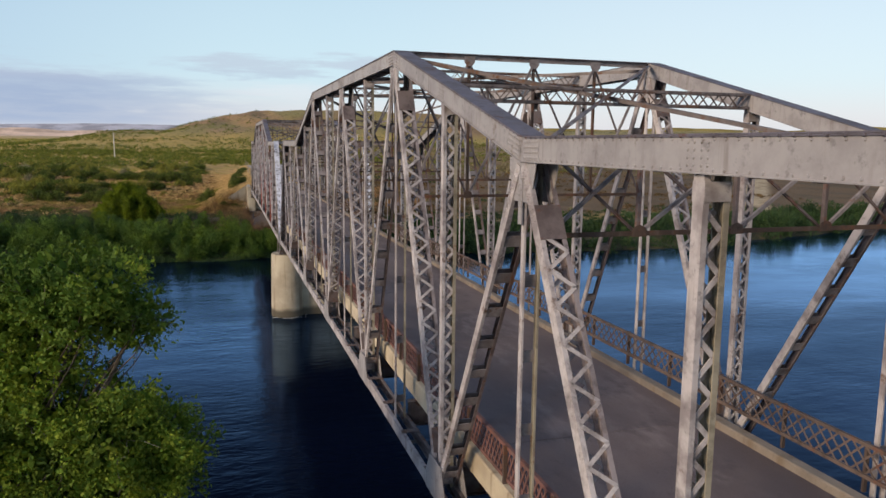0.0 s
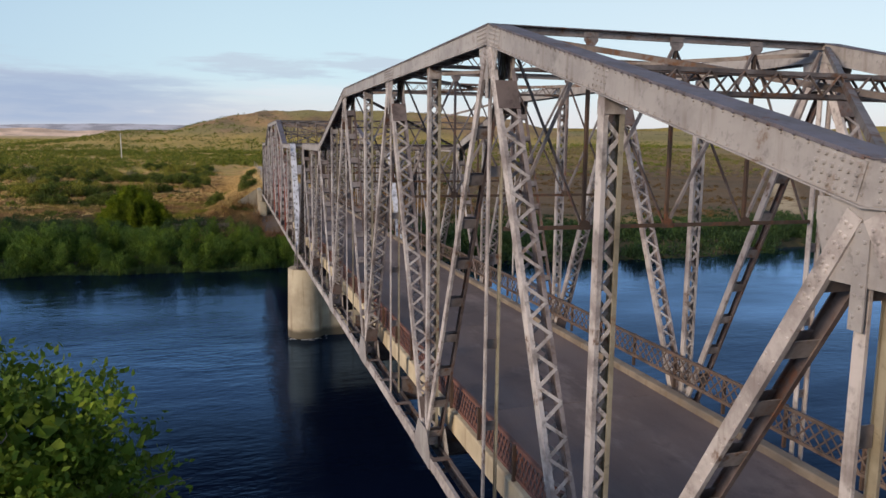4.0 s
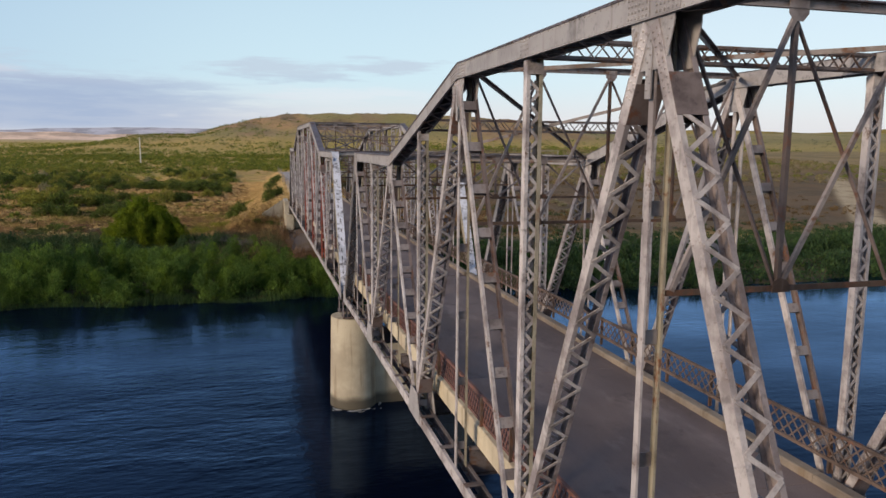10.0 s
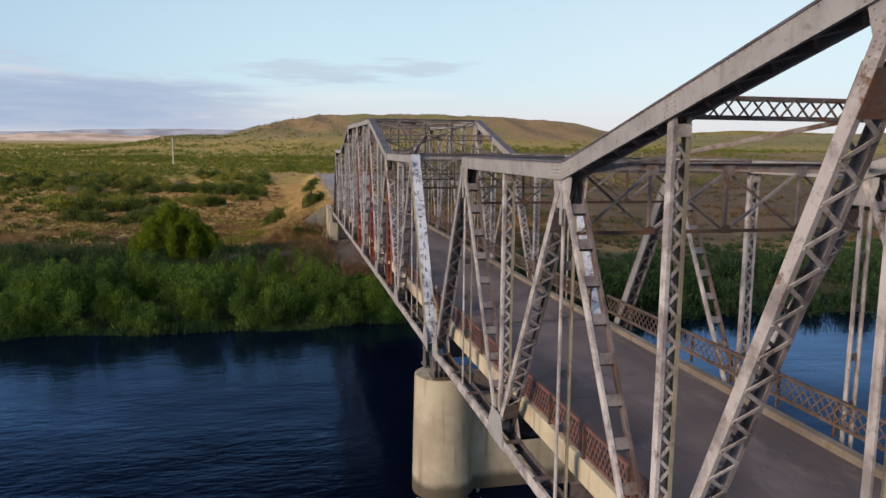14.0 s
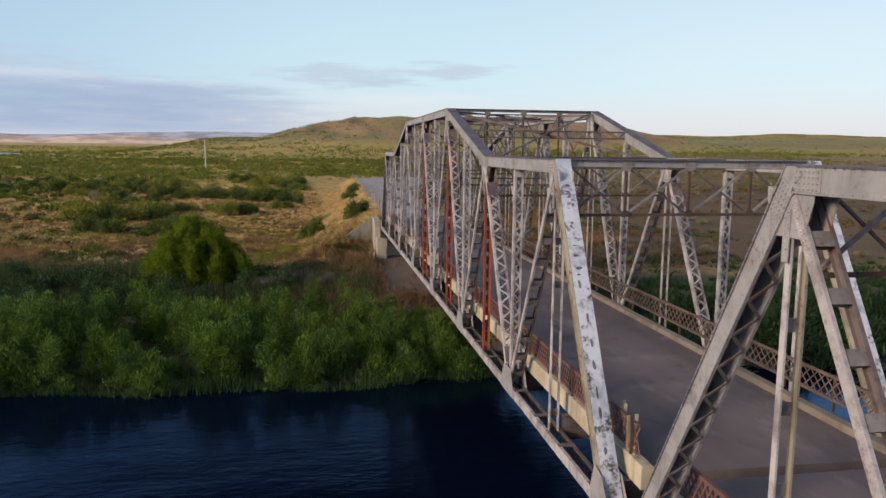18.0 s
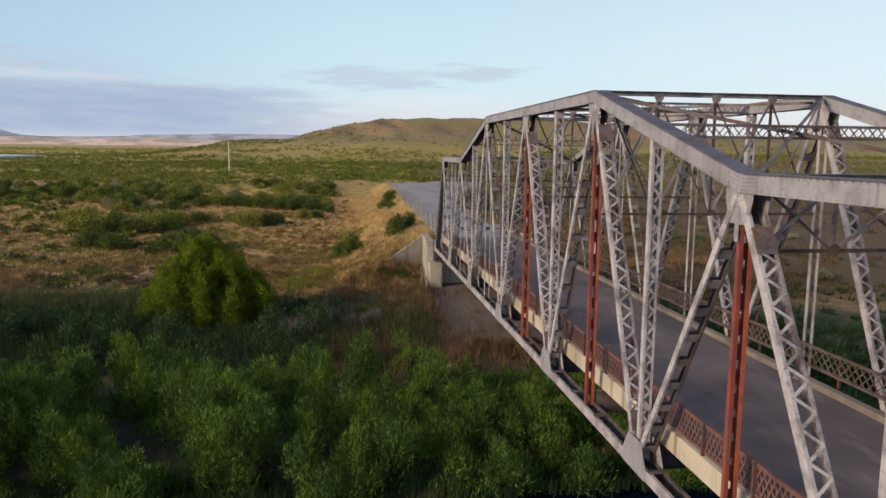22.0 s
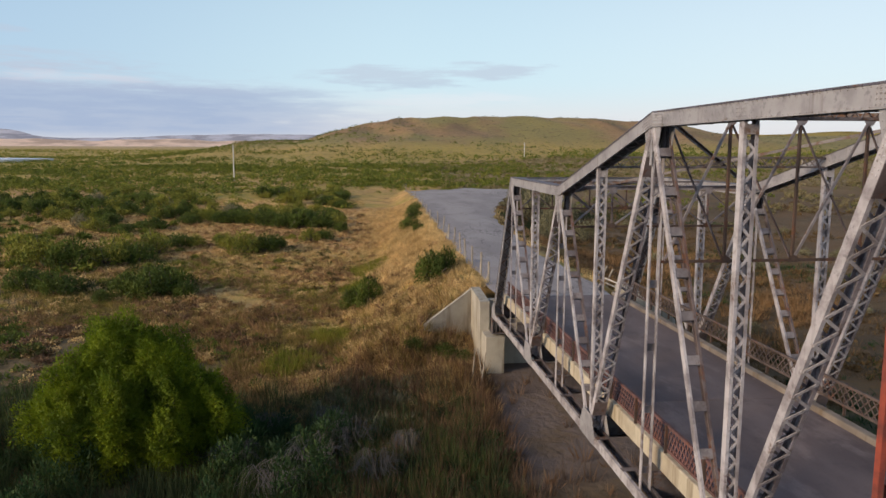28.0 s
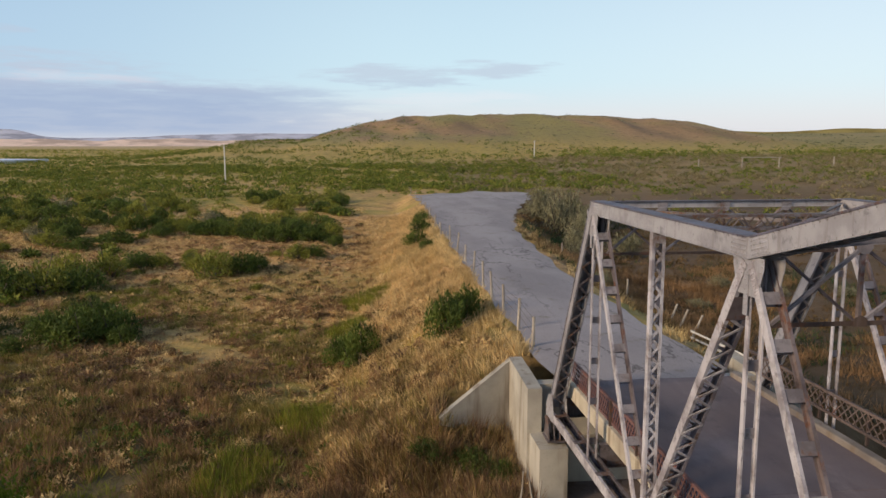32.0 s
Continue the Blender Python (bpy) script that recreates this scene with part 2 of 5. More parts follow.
LEAF_TREE = leaf("cottonwood_leaf", ((0.128, 0.228, 0.024), (0.245, 0.31, 0.032), (0.072, 0.14, 0.02)), 0.35)
LEAF_WILLOW = leaf("willow_leaf", ((0.162, 0.228, 0.012), (0.238, 0.29, 0.016), (0.092, 0.145, 0.011)), 0.46)
LEAF_WILLOW_DIM = leaf("willow_shoot_leaf", ((0.105, 0.19, 0.02), (0.18, 0.25, 0.026), (0.06, 0.12, 0.018)), 0.35)
LEAF_BANK = leaf("bank_willow_leaf", ((0.094, 0.176, 0.027), (0.17, 0.25, 0.04), (0.046, 0.1, 0.022)))
LEAF_SHRUB = leaf("lush_shrub_leaf", ((0.088, 0.132, 0.022), (0.16, 0.19, 0.034), (0.05, 0.08, 0.017)))
GRASS_RUSSET = leaf("russet_grass_blade", ((0.2, 0.118, 0.07), (0.31, 0.19, 0.115), (0.105, 0.066, 0.04)))
# Darkest, coldest green of the leaf tones.
LEAF_DARK = leaf("dark_thicket_leaf", ((0.036, 0.08, 0.027), (0.074, 0.12, 0.033), (0.022, 0.052, 0.023)))
LEAF_OLIVE = leaf("olive_scrub_leaf", ((0.09, 0.1, 0.025), (0.15, 0.14, 0.035), (0.055, 0.065, 0.018)))
LEAF_REED = leaf("reed_blade", ((0.055, 0.085, 0.03), (0.105, 0.13, 0.04), (0.042, 0.062, 0.031)))
LEAF_MID = leaf("dark_sagebrush_leaf", ((0.148, 0.182, 0.023), (0.225, 0.23, 0.036), (0.09, 0.12, 0.019)), 0.2)
LEAF_SAGE = leaf("sagebrush_leaf", ((0.225, 0.24, 0.033), (0.335, 0.305, 0.054), (0.145, 0.17, 0.028)), 0.2)
LEAF_GREY = leaf("grey_sage_leaf", ((0.24, 0.2, 0.105), (0.33, 0.27, 0.14), (0.16, 0.135, 0.062)), 0.2)
LEAF_SILVER = leaf("silver_sage_leaf", ((0.24, 0.225, 0.13), (0.33, 0.3, 0.18), (0.15, 0.14, 0.075)), 0.2)
GRASS_DRY = leaf("dry_grass_blade", ((0.68, 0.48, 0.215), (0.83, 0.62, 0.31), (0.43, 0.29, 0.12)))
GRASS_BROWN = leaf("brown_grass_blade", ((0.32, 0.188, 0.09), (0.44, 0.265, 0.128), (0.18, 0.108, 0.052)))
GRASS_UMBER = leaf("umber_grass_blade", ((0.17, 0.105, 0.045), (0.24, 0.15, 0.065), (0.1, 0.07, 0.03)))
GRASS_OLIVE = leaf("olive_grass_blade", ((0.26, 0.205, 0.055), (0.38, 0.29, 0.085), (0.16, 0.135, 0.04)))
GRASS_GREEN = leaf("green_grass_blade", ((0.202, 0.225, 0.027), (0.319, 0.285, 0.0405), (0.143, 0.18, 0.0243)))
BARK = Paint("grey_bark", 0.95)
BARK.colour(BARK.mix(BARK.step(BARK.noise(9, 5, (1, 1, 0.2)), 0.35, 0.7), (0.12, 0.098, 0.076), (0.06, 0.047, 0.038))).bump(BARK.noise(25, 4, (1, 1, 0.2)), 0.5, 0.02)
BARK = BARK.mat
TIMBER = Paint("weathered_timber", 0.9)
TIMBER.colour(TIMBER.mix(TIMBER.step(TIMBER.noise(8, 5, (1, 1, 0.1)), 0.3, 0.7), (0.42, 0.37, 0.31), (0.22, 0.19, 0.16))).bump(TIMBER.noise(30, 4, (1, 1, 0.1)), 0.4, 0.006)
TIMBER = TIMBER.mat
DEADWOOD = Paint("grey_dead_twigs", 0.95)
DEADWOOD.colour(DEADWOOD.mix(DEADWOOD.noise(6), (0.18, 0.165, 0.16), (0.1, 0.092, 0.09)))
DEADWOOD = DEADWOOD.mat
WHITE_WOOD = Paint("white_painted_rail", 0.7)
WHITE_WOOD.colour(WHITE_WOOD.mix(WHITE_WOOD.step(WHITE_WOOD.noise(6, 5), 0.5, 0.72), (0.6, 0.58, 0.55), (0.38, 0.35, 0.31)))
WHITE_WOOD = WHITE_WOOD.mat


def water_surface():
    """Deep blue river: murky body, blue-tinted gloss that grows towards grazing sight, wind ripples."""
    p = Paint("river_water", 0.5)
    deep = p.mix(p.step(p.noise(0.05, 4), 0.35, 0.7), (0.0018, 0.0038, 0.012), (0.0024, 0.005, 0.017))
    p.b.inputs["Specular IOR Level"].default_value = 0.0
    long_waves, short_waves = p.noise(0.55, 4, (0.45, 1, 1)), p.noise(2.6, 4, (0.5, 1, 1))
    both = times(p.t, long_waves, times(p.t, short_waves, 0.35), "ADD")
    calm = p.step(p.noise(0.06, 3, (0.4, 1, 1)), 0.36, 0.62, 0.35, 1.0)
    across = p.t.nodes.new("ShaderNodeSeparateXYZ")
    p.t.links.new(p.pos, across.inputs[0])
    lee = p.step(times(p.t, across.outputs[0], times(p.t, p.noise(0.12, 3), 4.0), "ADD"), -3.2, 0.4, 1.0, 0.42)   # calmer close to the bridge
    p.colour(deep).bump(times(p.t, times(p.t, both, calm), lee), 0.55, 0.23)
    ripple = p.b.inputs["Normal"].links[0].from_socket
    gloss = p.t.nodes.new("ShaderNodeBsdfGlossy")
    gloss.inputs["Color"].default_value = (0.38, 0.61, 1.0, 1)
    gloss.inputs["Roughness"].default_value = 0.1
    fres = p.t.nodes.new("ShaderNodeFresnel")
    fres.inputs["IOR"].default_value = 1.33
    for node in (gloss, fres):
        p.t.links.new(ripple, node.inputs["Normal"])
    mx = p.t.nodes.new("ShaderNodeMixShader")
    ruffled = p.step(p.noise(0.035, 4, (0.6, 1, 1), 0.6), 0.4, 0.62, 1.2, 1.85)
    p.t.links.new(times(p.t, times(p.t, fres.outputs[0], ruffled), 0.088, "SUBTRACT"), mx.inputs[0])
    p.t.links.new(p.b.outputs[0], mx.inputs[1])
    p.t.links.new(gloss.outputs[0], mx.inputs[2])
    p.t.links.new(mx.outputs[0], p.t.nodes["Material Output"].inputs["Surface"])
    return p.mat


def land():
    """Dry floodplain: tan grass, sage green and bare soil; greener by the water, golden on the road bank."""
    p = Paint("dry_floodplain", 0.97)
    xyz = p.t.nodes.new("ShaderNodeSeparateXYZ")
    p.t.links.new(p.pos, xyz.inputs[0])
    x, y, z = xyz.outputs[0], xyz.outputs[1], xyz.outputs[2]
    tan = p.mix(p.step(p.noise(0.05, 6), 0.38, 0.62), (0.65, 0.38, 0.142), (0.47, 0.27, 0.1))
    tan = p.mix(p.step(p.noise(0.8, 6, rough=0.65), 0.46, 0.66, 0, 0.75), tan, (0.285, 0.139, 0.0515))
    green = p.mix(p.step(p.noise(0.3, 5), 0.35, 0.65), (0.263, 0.23, 0.0368), (0.447, 0.306, 0.0674))
    c = p.mix(p.step(p.noise(0.028, 6, (0.6, 1, 1), 0.62), 0.45, 0.6), tan, green)
    c = p.mix(times(p.t, p.step(y, 215, 330), 0.8), c, green)
    sedge = p.mix(p.step(p.noise(0.35, 5), 0.4, 0.62), (0.17, 0.14, 0.045), (0.27, 0.19, 0.075))
    c = p.mix(times(p.t, times(p.t, p.step(x, -16, -30), p.step(y, 172, 146)), p.step(p.noise(0.07, 4), 0.38, 0.55, 0.25, 0.85)), c, sedge)
    low = times(p.t, y, times(p.t, times(p.t, x, 14, "ADD"), 0.55), "ADD")
    # dark brown soil of the low ground, its shading included in the colour
    shaded_soil = p.mix(p.step(p.noise(0.9, 5), 0.4, 0.64), (0.075, 0.058, 0.026), (0.16, 0.105, 0.045))
    c = p.mix(times(p.t, p.step(times(p.t, low, times(p.t, p.noise(0.16, 4), 16.0), "SUBTRACT"), 137, 124), 0.9), c, shaded_soil)
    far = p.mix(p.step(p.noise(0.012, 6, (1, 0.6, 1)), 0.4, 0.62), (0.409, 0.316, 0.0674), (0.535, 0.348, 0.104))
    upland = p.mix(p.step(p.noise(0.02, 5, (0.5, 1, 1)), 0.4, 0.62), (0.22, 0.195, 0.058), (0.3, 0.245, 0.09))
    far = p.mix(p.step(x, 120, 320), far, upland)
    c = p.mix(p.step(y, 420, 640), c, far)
    # the mesa: brown scree, shade of gullies put in as darker streaks, olive patches
    scree = p.mix(p.step(p.noise(0.03, 6, (1, 0.25, 0.4), 0.6), 0.4, 0.62), (0.354, 0.217, 0.107), (0.215, 0.131, 0.0697))
    scree = p.mix(p.step(p.noise(0.012, 5, (1, 0.5, 1)), 0.41, 0.57, 0, 0.85), scree, (0.255, 0.225, 0.066))
    scree = p.mix(p.step(p.noise(0.18, 5), 0.56, 0.7, 0, 0.7), scree, (0.108, 0.0857, 0.0372))
    c = p.mix(times(p.t, times(p.t, p.step(z, 3, 11), p.step(y, 480, 590)), p.step(x, 330, 230, 0.12, 0.95)), c, scree)
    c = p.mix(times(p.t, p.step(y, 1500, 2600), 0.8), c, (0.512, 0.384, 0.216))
    sere = p.mix(p.step(p.noise(0.06, 6, (0.6, 1, 1), 0.65), 0.4, 0.62), (0.26, 0.175, 0.075), (0.165, 0.12, 0.045))
    c = p.mix(times(p.t, times(p.t, p.step(x, 14, 24), 0.9), times(p.t, p.step(y, 170, 200), p.step(y, 470, 380))), c, sere)
    brown = p.mix(p.step(p.noise(0.11, 5), 0.35, 0.65), (0.13, 0.074, 0.031), (0.08, 0.05, 0.021))
    brown = p.mix(p.step(p.noise(0.07, 5), 0.63, 0.69, 0, 0.5), brown, (0.2, 0.135, 0.08))
    c = p.mix(times(p.t, p.step(x, 9.5, 14), times(p.t, p.step(y, 112, 124), p.step(y, 290, 210))), c, brown)
    moist = p.mix(p.step(p.noise(0.25, 5), 0.4, 0.62), (0.03, 0.045, 0.016), (0.06, 0.06, 0.022))
    c = p.mix(times(p.t, p.step(x, 9, 13), p.step(times(p.t, y, times(p.t, p.noise(0.05, 4), 36.0), "SUBTRACT"), 106, 94)), c, moist)
    aside = times(p.t, x, times(p.t, y, 0.84), "SUBTRACT")
    track = times(p.t, times(p.t, p.step(aside, -12, -9), p.step(aside, -2, -5)), times(p.t, p.step(y, 114, 124), p.step(y, 232, 205)))
    c = p.mix(times(p.t, track, p.step(p.noise(0.15, 4), 0.3, 0.5, 0.5, 1.0)), c, (0.46, 0.36, 0.23))
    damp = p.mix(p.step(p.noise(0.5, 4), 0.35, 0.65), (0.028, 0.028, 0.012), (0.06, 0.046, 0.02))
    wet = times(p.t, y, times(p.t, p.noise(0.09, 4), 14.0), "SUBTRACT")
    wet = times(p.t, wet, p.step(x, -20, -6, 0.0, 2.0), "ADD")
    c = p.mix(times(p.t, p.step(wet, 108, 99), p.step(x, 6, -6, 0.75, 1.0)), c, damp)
    c = p.mix(times(p.t, times(p.t, p.step(x, -1.2, 0.2), p.step(x, 9, 7.6)), times(p.t, p.step(y, 108, 114), p.step(y, 128, 127))), c, (0.15, 0.12, 0.115))
    c = p.mix(p.step(p.noise(0.4, 6, rough=0.65), 0.5, 0.66, 0, 0.55), c, (0.13, 0.085, 0.036))
    c = p.mix(p.step(p.noise(3.0, 5), 0.5, 0.75, 0, 0.5), c, (0.12, 0.08, 0.04))
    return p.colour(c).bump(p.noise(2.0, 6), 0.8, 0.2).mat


WATER_MAT, LAND = water_surface(), land()
STILL = Paint("still_water", 0.08)
STILL.colour(STILL.mix(STILL.noise(0.02), (0.5, 0.52, 0.56), (0.6, 0.62, 0.66)))
STILL = STILL.mat


# ---- building helpers ----
class Solid:
    """Collects boxes and prisms into one mesh."""

    def __init__(self):
        self.v, self.f = [], []

    def prism(self, ring, shift):
        """A closed ring of points, moved by shift to make a solid."""
        n, k, shift = len(ring), len(self.v), Vector(shift)
        self.v += [Vector(r) for r in ring] + [Vector(r) + shift for r in ring]
        self.f += [tuple(k + i for i in reversed(range(n))), tuple(k + n + i for i in range(n))]
        self.f += [(k + i, k + (i + 1) % n, k + n + (i + 1) % n, k + n + i) for i in range(n)]
        return self

    def loft(self, first, last):
        """A solid between two alike rings."""
        n, k = len(first), len(self.v)
        self.v += list(first) + list(last)
        self.f += [tuple(k + i for i in reversed(range(n))), tuple(k + n + i for i in range(n))]
        self.f += [(k + i, k + (i + 1) % n, k + n + (i + 1) % n, k + n + i) for i in range(n)]
        return self

    def box(self, m, x0, x1, y0, y1, z0, z1):
        """A box in the axes m."""
        ring = [m @ Vector(c) for c in ((x0, y0, z0), (x1, y0, z0), (x1, y1, z0), (x0, y1, z0))]
        return self.prism(ring, m.to_3x3() @ Vector((0, 0, z1 - z0)))

    def profile(self, m, ring, z0, z1):
        """A cross-section in x and y of the axes m, drawn out along z."""
        return self.prism([m @ Vector((a, b, z0)) for a, b in ring], m.to_3x3() @ Vector((0, 0, z1 - z0)))

    def dome(self, place, axis, r):
        """A rivet head on a face that looks along axis."""
        a = Vector(axis).normalized()
        s = a.orthogonal().normalized()
        t, k, n = a.cross(s), len(self.v), 6
        self.v += [Vector(place) + s * (r * math.cos(i * math.tau / n)) + t * (r * math.sin(i * math.tau / n)) for i in range(n)]
        self.v += [Vector(place) + a * (r * 0.75) + s * (r * 0.6 * math.cos(i * math.tau / n)) + t * (r * 0.6 * math.sin(i * math.tau / n)) for i in range(n)]
        self.f += [(k + i, k + (i + 1) % n, k + n + (i + 1) % n, k + n + i) for i in range(n)] + [tuple(k + n + i for i in range(n))]
        return self

    def mesh(self, name, material):
        me = bpy.data.meshes.new(name)
        me.from_pydata(self.v, [], self.f)
        me.materials.append(material)
        return me


def part(name, solid, material, parent, label=""):
    """A solid (or a ready mesh) as one mesh object under a thing or a part."""
    me = solid.mesh(name, material) if isinstance(solid, Solid) else solid
    ob = new(name, me)
    ob.parent = parent
    return tagged(ob, label)


def thing(name, m, label, category, group="", kind=""):
    ob = new(name)
    ob.empty_display_size = 0.2
    ob.matrix_world = m
    return tagged(ob, label, category, group, kind)


def along(a, b):
    """Axes with z from a to b and x across the bridge (or as near as can be), and the length."""
    a, b = Vector(a), Vector(b)
    z = (b - a).normalized()
    x = Vector((1, 0, 0)) if abs(z.x) < 0.9 else Vector((0, 1, 0))
    x = (x - z * x.dot(z)).normalized()
    y = z.cross(x)
    m = Matrix((x, y, z)).transposed().to_4x4()
    m.translation = a
    return m, (b - a).length


def channel(side, w, d, flange=0.075, t=0.014):
    """Cross-section of a channel at x = side * w / 2, web across y, flanges turned inward."""
    o, i, k = side * w / 2, side * (w / 2 - t), side * (w / 2 - flange)
    ring = [(o, -d / 2), (o, d / 2), (k, d / 2), (k, d / 2 - t), (i, d / 2 - t), (i, -d / 2 + t), (k, -d / 2 + t), (k, -d / 2)]
    return ring if side < 0 else ring[::-1]


def angle_bar(s, t=0.014):
    return [(-s / 2, -s / 2), (s / 2, -s / 2), (s / 2, -s / 2 + t), (-s / 2 + t, -s / 2 + t), (-s / 2 + t, s / 2), (-s / 2, s / 2)]


def grid_mesh(name, xs, ys, height, material):
    """A sheet over the given lines, with its heights from a function of arrays."""
    gx, gy = np.meshgrid(xs, ys)
    v = np.stack([gx, gy, height(gx, gy)], -1).reshape(-1, 3)
    n, k = len(xs), np.arange((len(xs) - 1) * (len(ys) - 1))
    a = k // (n - 1) * n + k % (n - 1)
    return soup(name, v, np.stack([a, a + 1, a + n + 1, a + n], -1), material, smooth=True)


def soup(name, verts, faces, material, smooth=False):
    """A mesh from arrays of points and of faces with equal corner counts."""
    me = bpy.data.meshes.new(name)
    n, c = faces.shape
    me.vertices.add(len(verts))
    me.vertices.foreach_set("co", np.ascontiguousarray(verts, dtype=np.float32).ravel())
    me.loops.add(n * c)
    me.loops.foreach_set("vertex_index", np.ascontiguousarray(faces, dtype=np.int32).ravel())
    me.polygons.add(n)
    me.polygons.foreach_set("loop_start", np.arange(0, n * c, c, dtype=np.int32))
    if smooth:
        me.polygons.foreach_set("use_smooth", np.ones(n, dtype=bool))
    me.materials.append(material)
    me.update(calc_edges=True)
    return me


# ---- ground, river, hills ----
def smooth(v, a, b):
    k = np.clip((v - a) / (b - a), 0, 1)
    return k * k * (3 - 2 * k)


def wavy(x, y, s, seed=0.0):
    """Cheap rolling relief between about -1 and 1."""
    u, v = x / s + seed, y / s - seed * 1.7
    return (np.sin(u * 1.3 + 1.7 * np.sin(v * 0.9)) + np.sin(v * 1.1 + 1.3 * np.sin(u * 1.4 + 2)) + 0.6 * np.sin(2.3 * u + 1.9 * v) + 0.4 * np.sin(4.1 * v - 3.3 * u)) / 3.0


def road_mid(y):
    return np.interp(y, [120, 134, 145, 175, 192, 212, 230, 250], [4.1, 4.2, 4.3, 6.0, 8.0, 11.0, 14.0, 15.5])


def road_half(y):
    return np.interp(y, [120, 134, 145, 175, 192, 212, 230, 250], [3.4, 3.3, 3.2, 4.0, 5.4, 7.6, 10.5, 12])


def road_z(y):
    return np.interp(y, [120, 135, 165, 200, 245, 300], [-0.36, -0.5, -0.85, -1.3, -1.7, -1.8])


def bank_y(x):
    return BANK + 0.45 * np.sin(x * 0.21) + 0.35 * np.sin(x * 0.55 + 1) - 4.0 * smooth(x, 12, 40) + 13 * smooth(x, 45, 110) - 8 * smooth(-x, 35, 90)


def near_bank_y(x):
    return 8.5 + 1.2 * np.sin(x * 0.3) - 6 * smooth(x, -2, 8)


def land_z(x, y):
    """Height of the land."""
    plain = np.interp(y, [90, 94, 112, 126, 160, 200, 260, 430, 700, 1500], [-6.5, -5.9, -5.55, -5.2, -4.6, -3.7, -2.2, -0.8, -0.6, -2.0])
    low = np.interp(y, [90, 94, 126, 260, 700, 1500], [-6.5, -5.9, -5.4, -5.0, -5.6, -6.0])
    k = smooth(x, -260, -40)
    z = plain * k + low * (1 - k)
    z = z + 0.22 * wavy(x, y, 7) * smooth(y, 94, 120) + 0.35 * wavy(x, y, 31, 3) * smooth(y, 105, 160)
    z = z + smooth(x, 20, 120) * smooth(y, 140, 420) * 4.0
    # the road's bank, with a cone of fill beside the abutment
    out = np.abs(x - road_mid(y)) - road_half(y) - 0.5
    bank = road_z(y) - 0.1 - np.clip(out, 0, None) * 0.5 + 0.12 * wavy(x, y, 3, 1) * smooth(out, 0, 1)
    beside = (x < -3.2) | (x > W + 4.6)
    start = np.where(beside, bank - np.clip(127.0 - y, 0, None) * 0.75, np.where(y > 127.9, bank, -30))
    on = smooth(y, 262, 246)
    z = np.maximum(z, start * on + (1 - on) * -30)
    cone = -2.75 - 0.6 * np.clip(127 - y, 0, None) - 0.28 * (x + 3.2)
    z = np.maximum(z, np.where((x > -3.3) & (x < -0.2) & (y < 127.2) & (y > 112), cone, -30))
    # raised soil at the abutment's foot
    foot = -4.3 - np.clip(123 - y, 0, None) * 0.16 - np.clip(np.abs(x - 3.8) - 6.0, 0, None) * 0.3
    z = np.maximum(z, np.where((y < 127) & (y > 100), foot, -30))
    # mesa ahead, the lower ridge beside it and the far uplands
    ridge = np.interp(x, [-700, -300, -150, -120, -97, -50, -27, -11, 9, 30, 57, 100, 195, 258, 300, 335, 420, 520, 800, 1500], [0, 0, 0.5, 5.5, 10.6, 11.4, 19.2, 23.1, 27.5, 31, 31, 28.8, 28.2, 23.5, 14, 11.5, 13, 14.5, 18, 17])
    gully = 0.98 - 0.2 * np.abs(wavy(x, y * 0.25, 22, 5)) * smooth(y, 760, 700) + 0.03 * wavy(x, y * 0.3, 8, 2)
    climb = smooth(y + 40 * wavy(x, y, 120, 7), 430, 745)
    z = z + (ridge + 1.0) * climb * np.clip(gully, 0.6, 1.25) * smooth(y, 2200, 1000)
    # river bed and banks
    d_far, d_near = bank_y(x) - y, y - near_bank_y(x)
    inside = np.minimum(d_far, d_near)
    bed = -7.3 - 1.6 * smooth(inside, 0, 4)
    near = -6.0 + 0.35 * wavy(x, y, 5, 2) + 3.5 * smooth(-y, 0, 25)
    z = np.where(y < near_bank_y(x), np.minimum(near, -6.5 + np.clip(-d_near, 0, None) * 0.6), z)
    z = np.where((y >= bank_y(x)) & (y < bank_y(x) + 4), np.minimum(z, WATER - 0.02 + (y - bank_y(x)) * 0.4), z)
    return np.where(inside > 0, bed, z)


def spread(*pieces):
    """Grid lines: (start, end, step) pieces one after the other."""
    out = []
    for a, b, s in pieces:
        out += list(np.arange(a, b, s))
    return np.array(out + [pieces[-1][1]])


gxs = spread((-4600, -1200, 200), (-1200, -300, 30), (-300, -70, 4), (-70, -32, 1.6), (-32, 18, 1.1), (18, 60, 1.8), (60, 340, 5), (340, 1200, 25), (1200, 4600, 200))
gys = spread((-600, -40, 40), (-40, 4, 2.2), (4, 20, 0.8), (20, 86, 4), (86, 118, 1.0), (118, 140, 0.6), (140, 175, 1.0), (175, 270, 1.6), (270, 800, 5), (800, 2200, 50), (2200, 4700, 220))
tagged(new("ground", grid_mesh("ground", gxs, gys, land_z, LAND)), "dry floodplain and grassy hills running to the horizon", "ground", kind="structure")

river = Solid().box(Matrix(), -1600, 1600, -4, 130, WATER - 0.3, WATER)
tagged(new("water", river.mesh("water", WATER_MAT)), "dark blue rippled river flowing under the bridge", "river", kind="structure")
bend = Solid().prism([(-520, 560, -5.0), (-300, 545, -5.0), (-222, 575, -5.0), (-210, 612, -5.0), (-300, 660, -5.0), (-520, 760, -5.0)], (0, 0, 2.5))
tagged(new("river_bend", bend.mesh("river_bend", STILL)), "pale far bend of the river on the plain", "river", kind="structure")


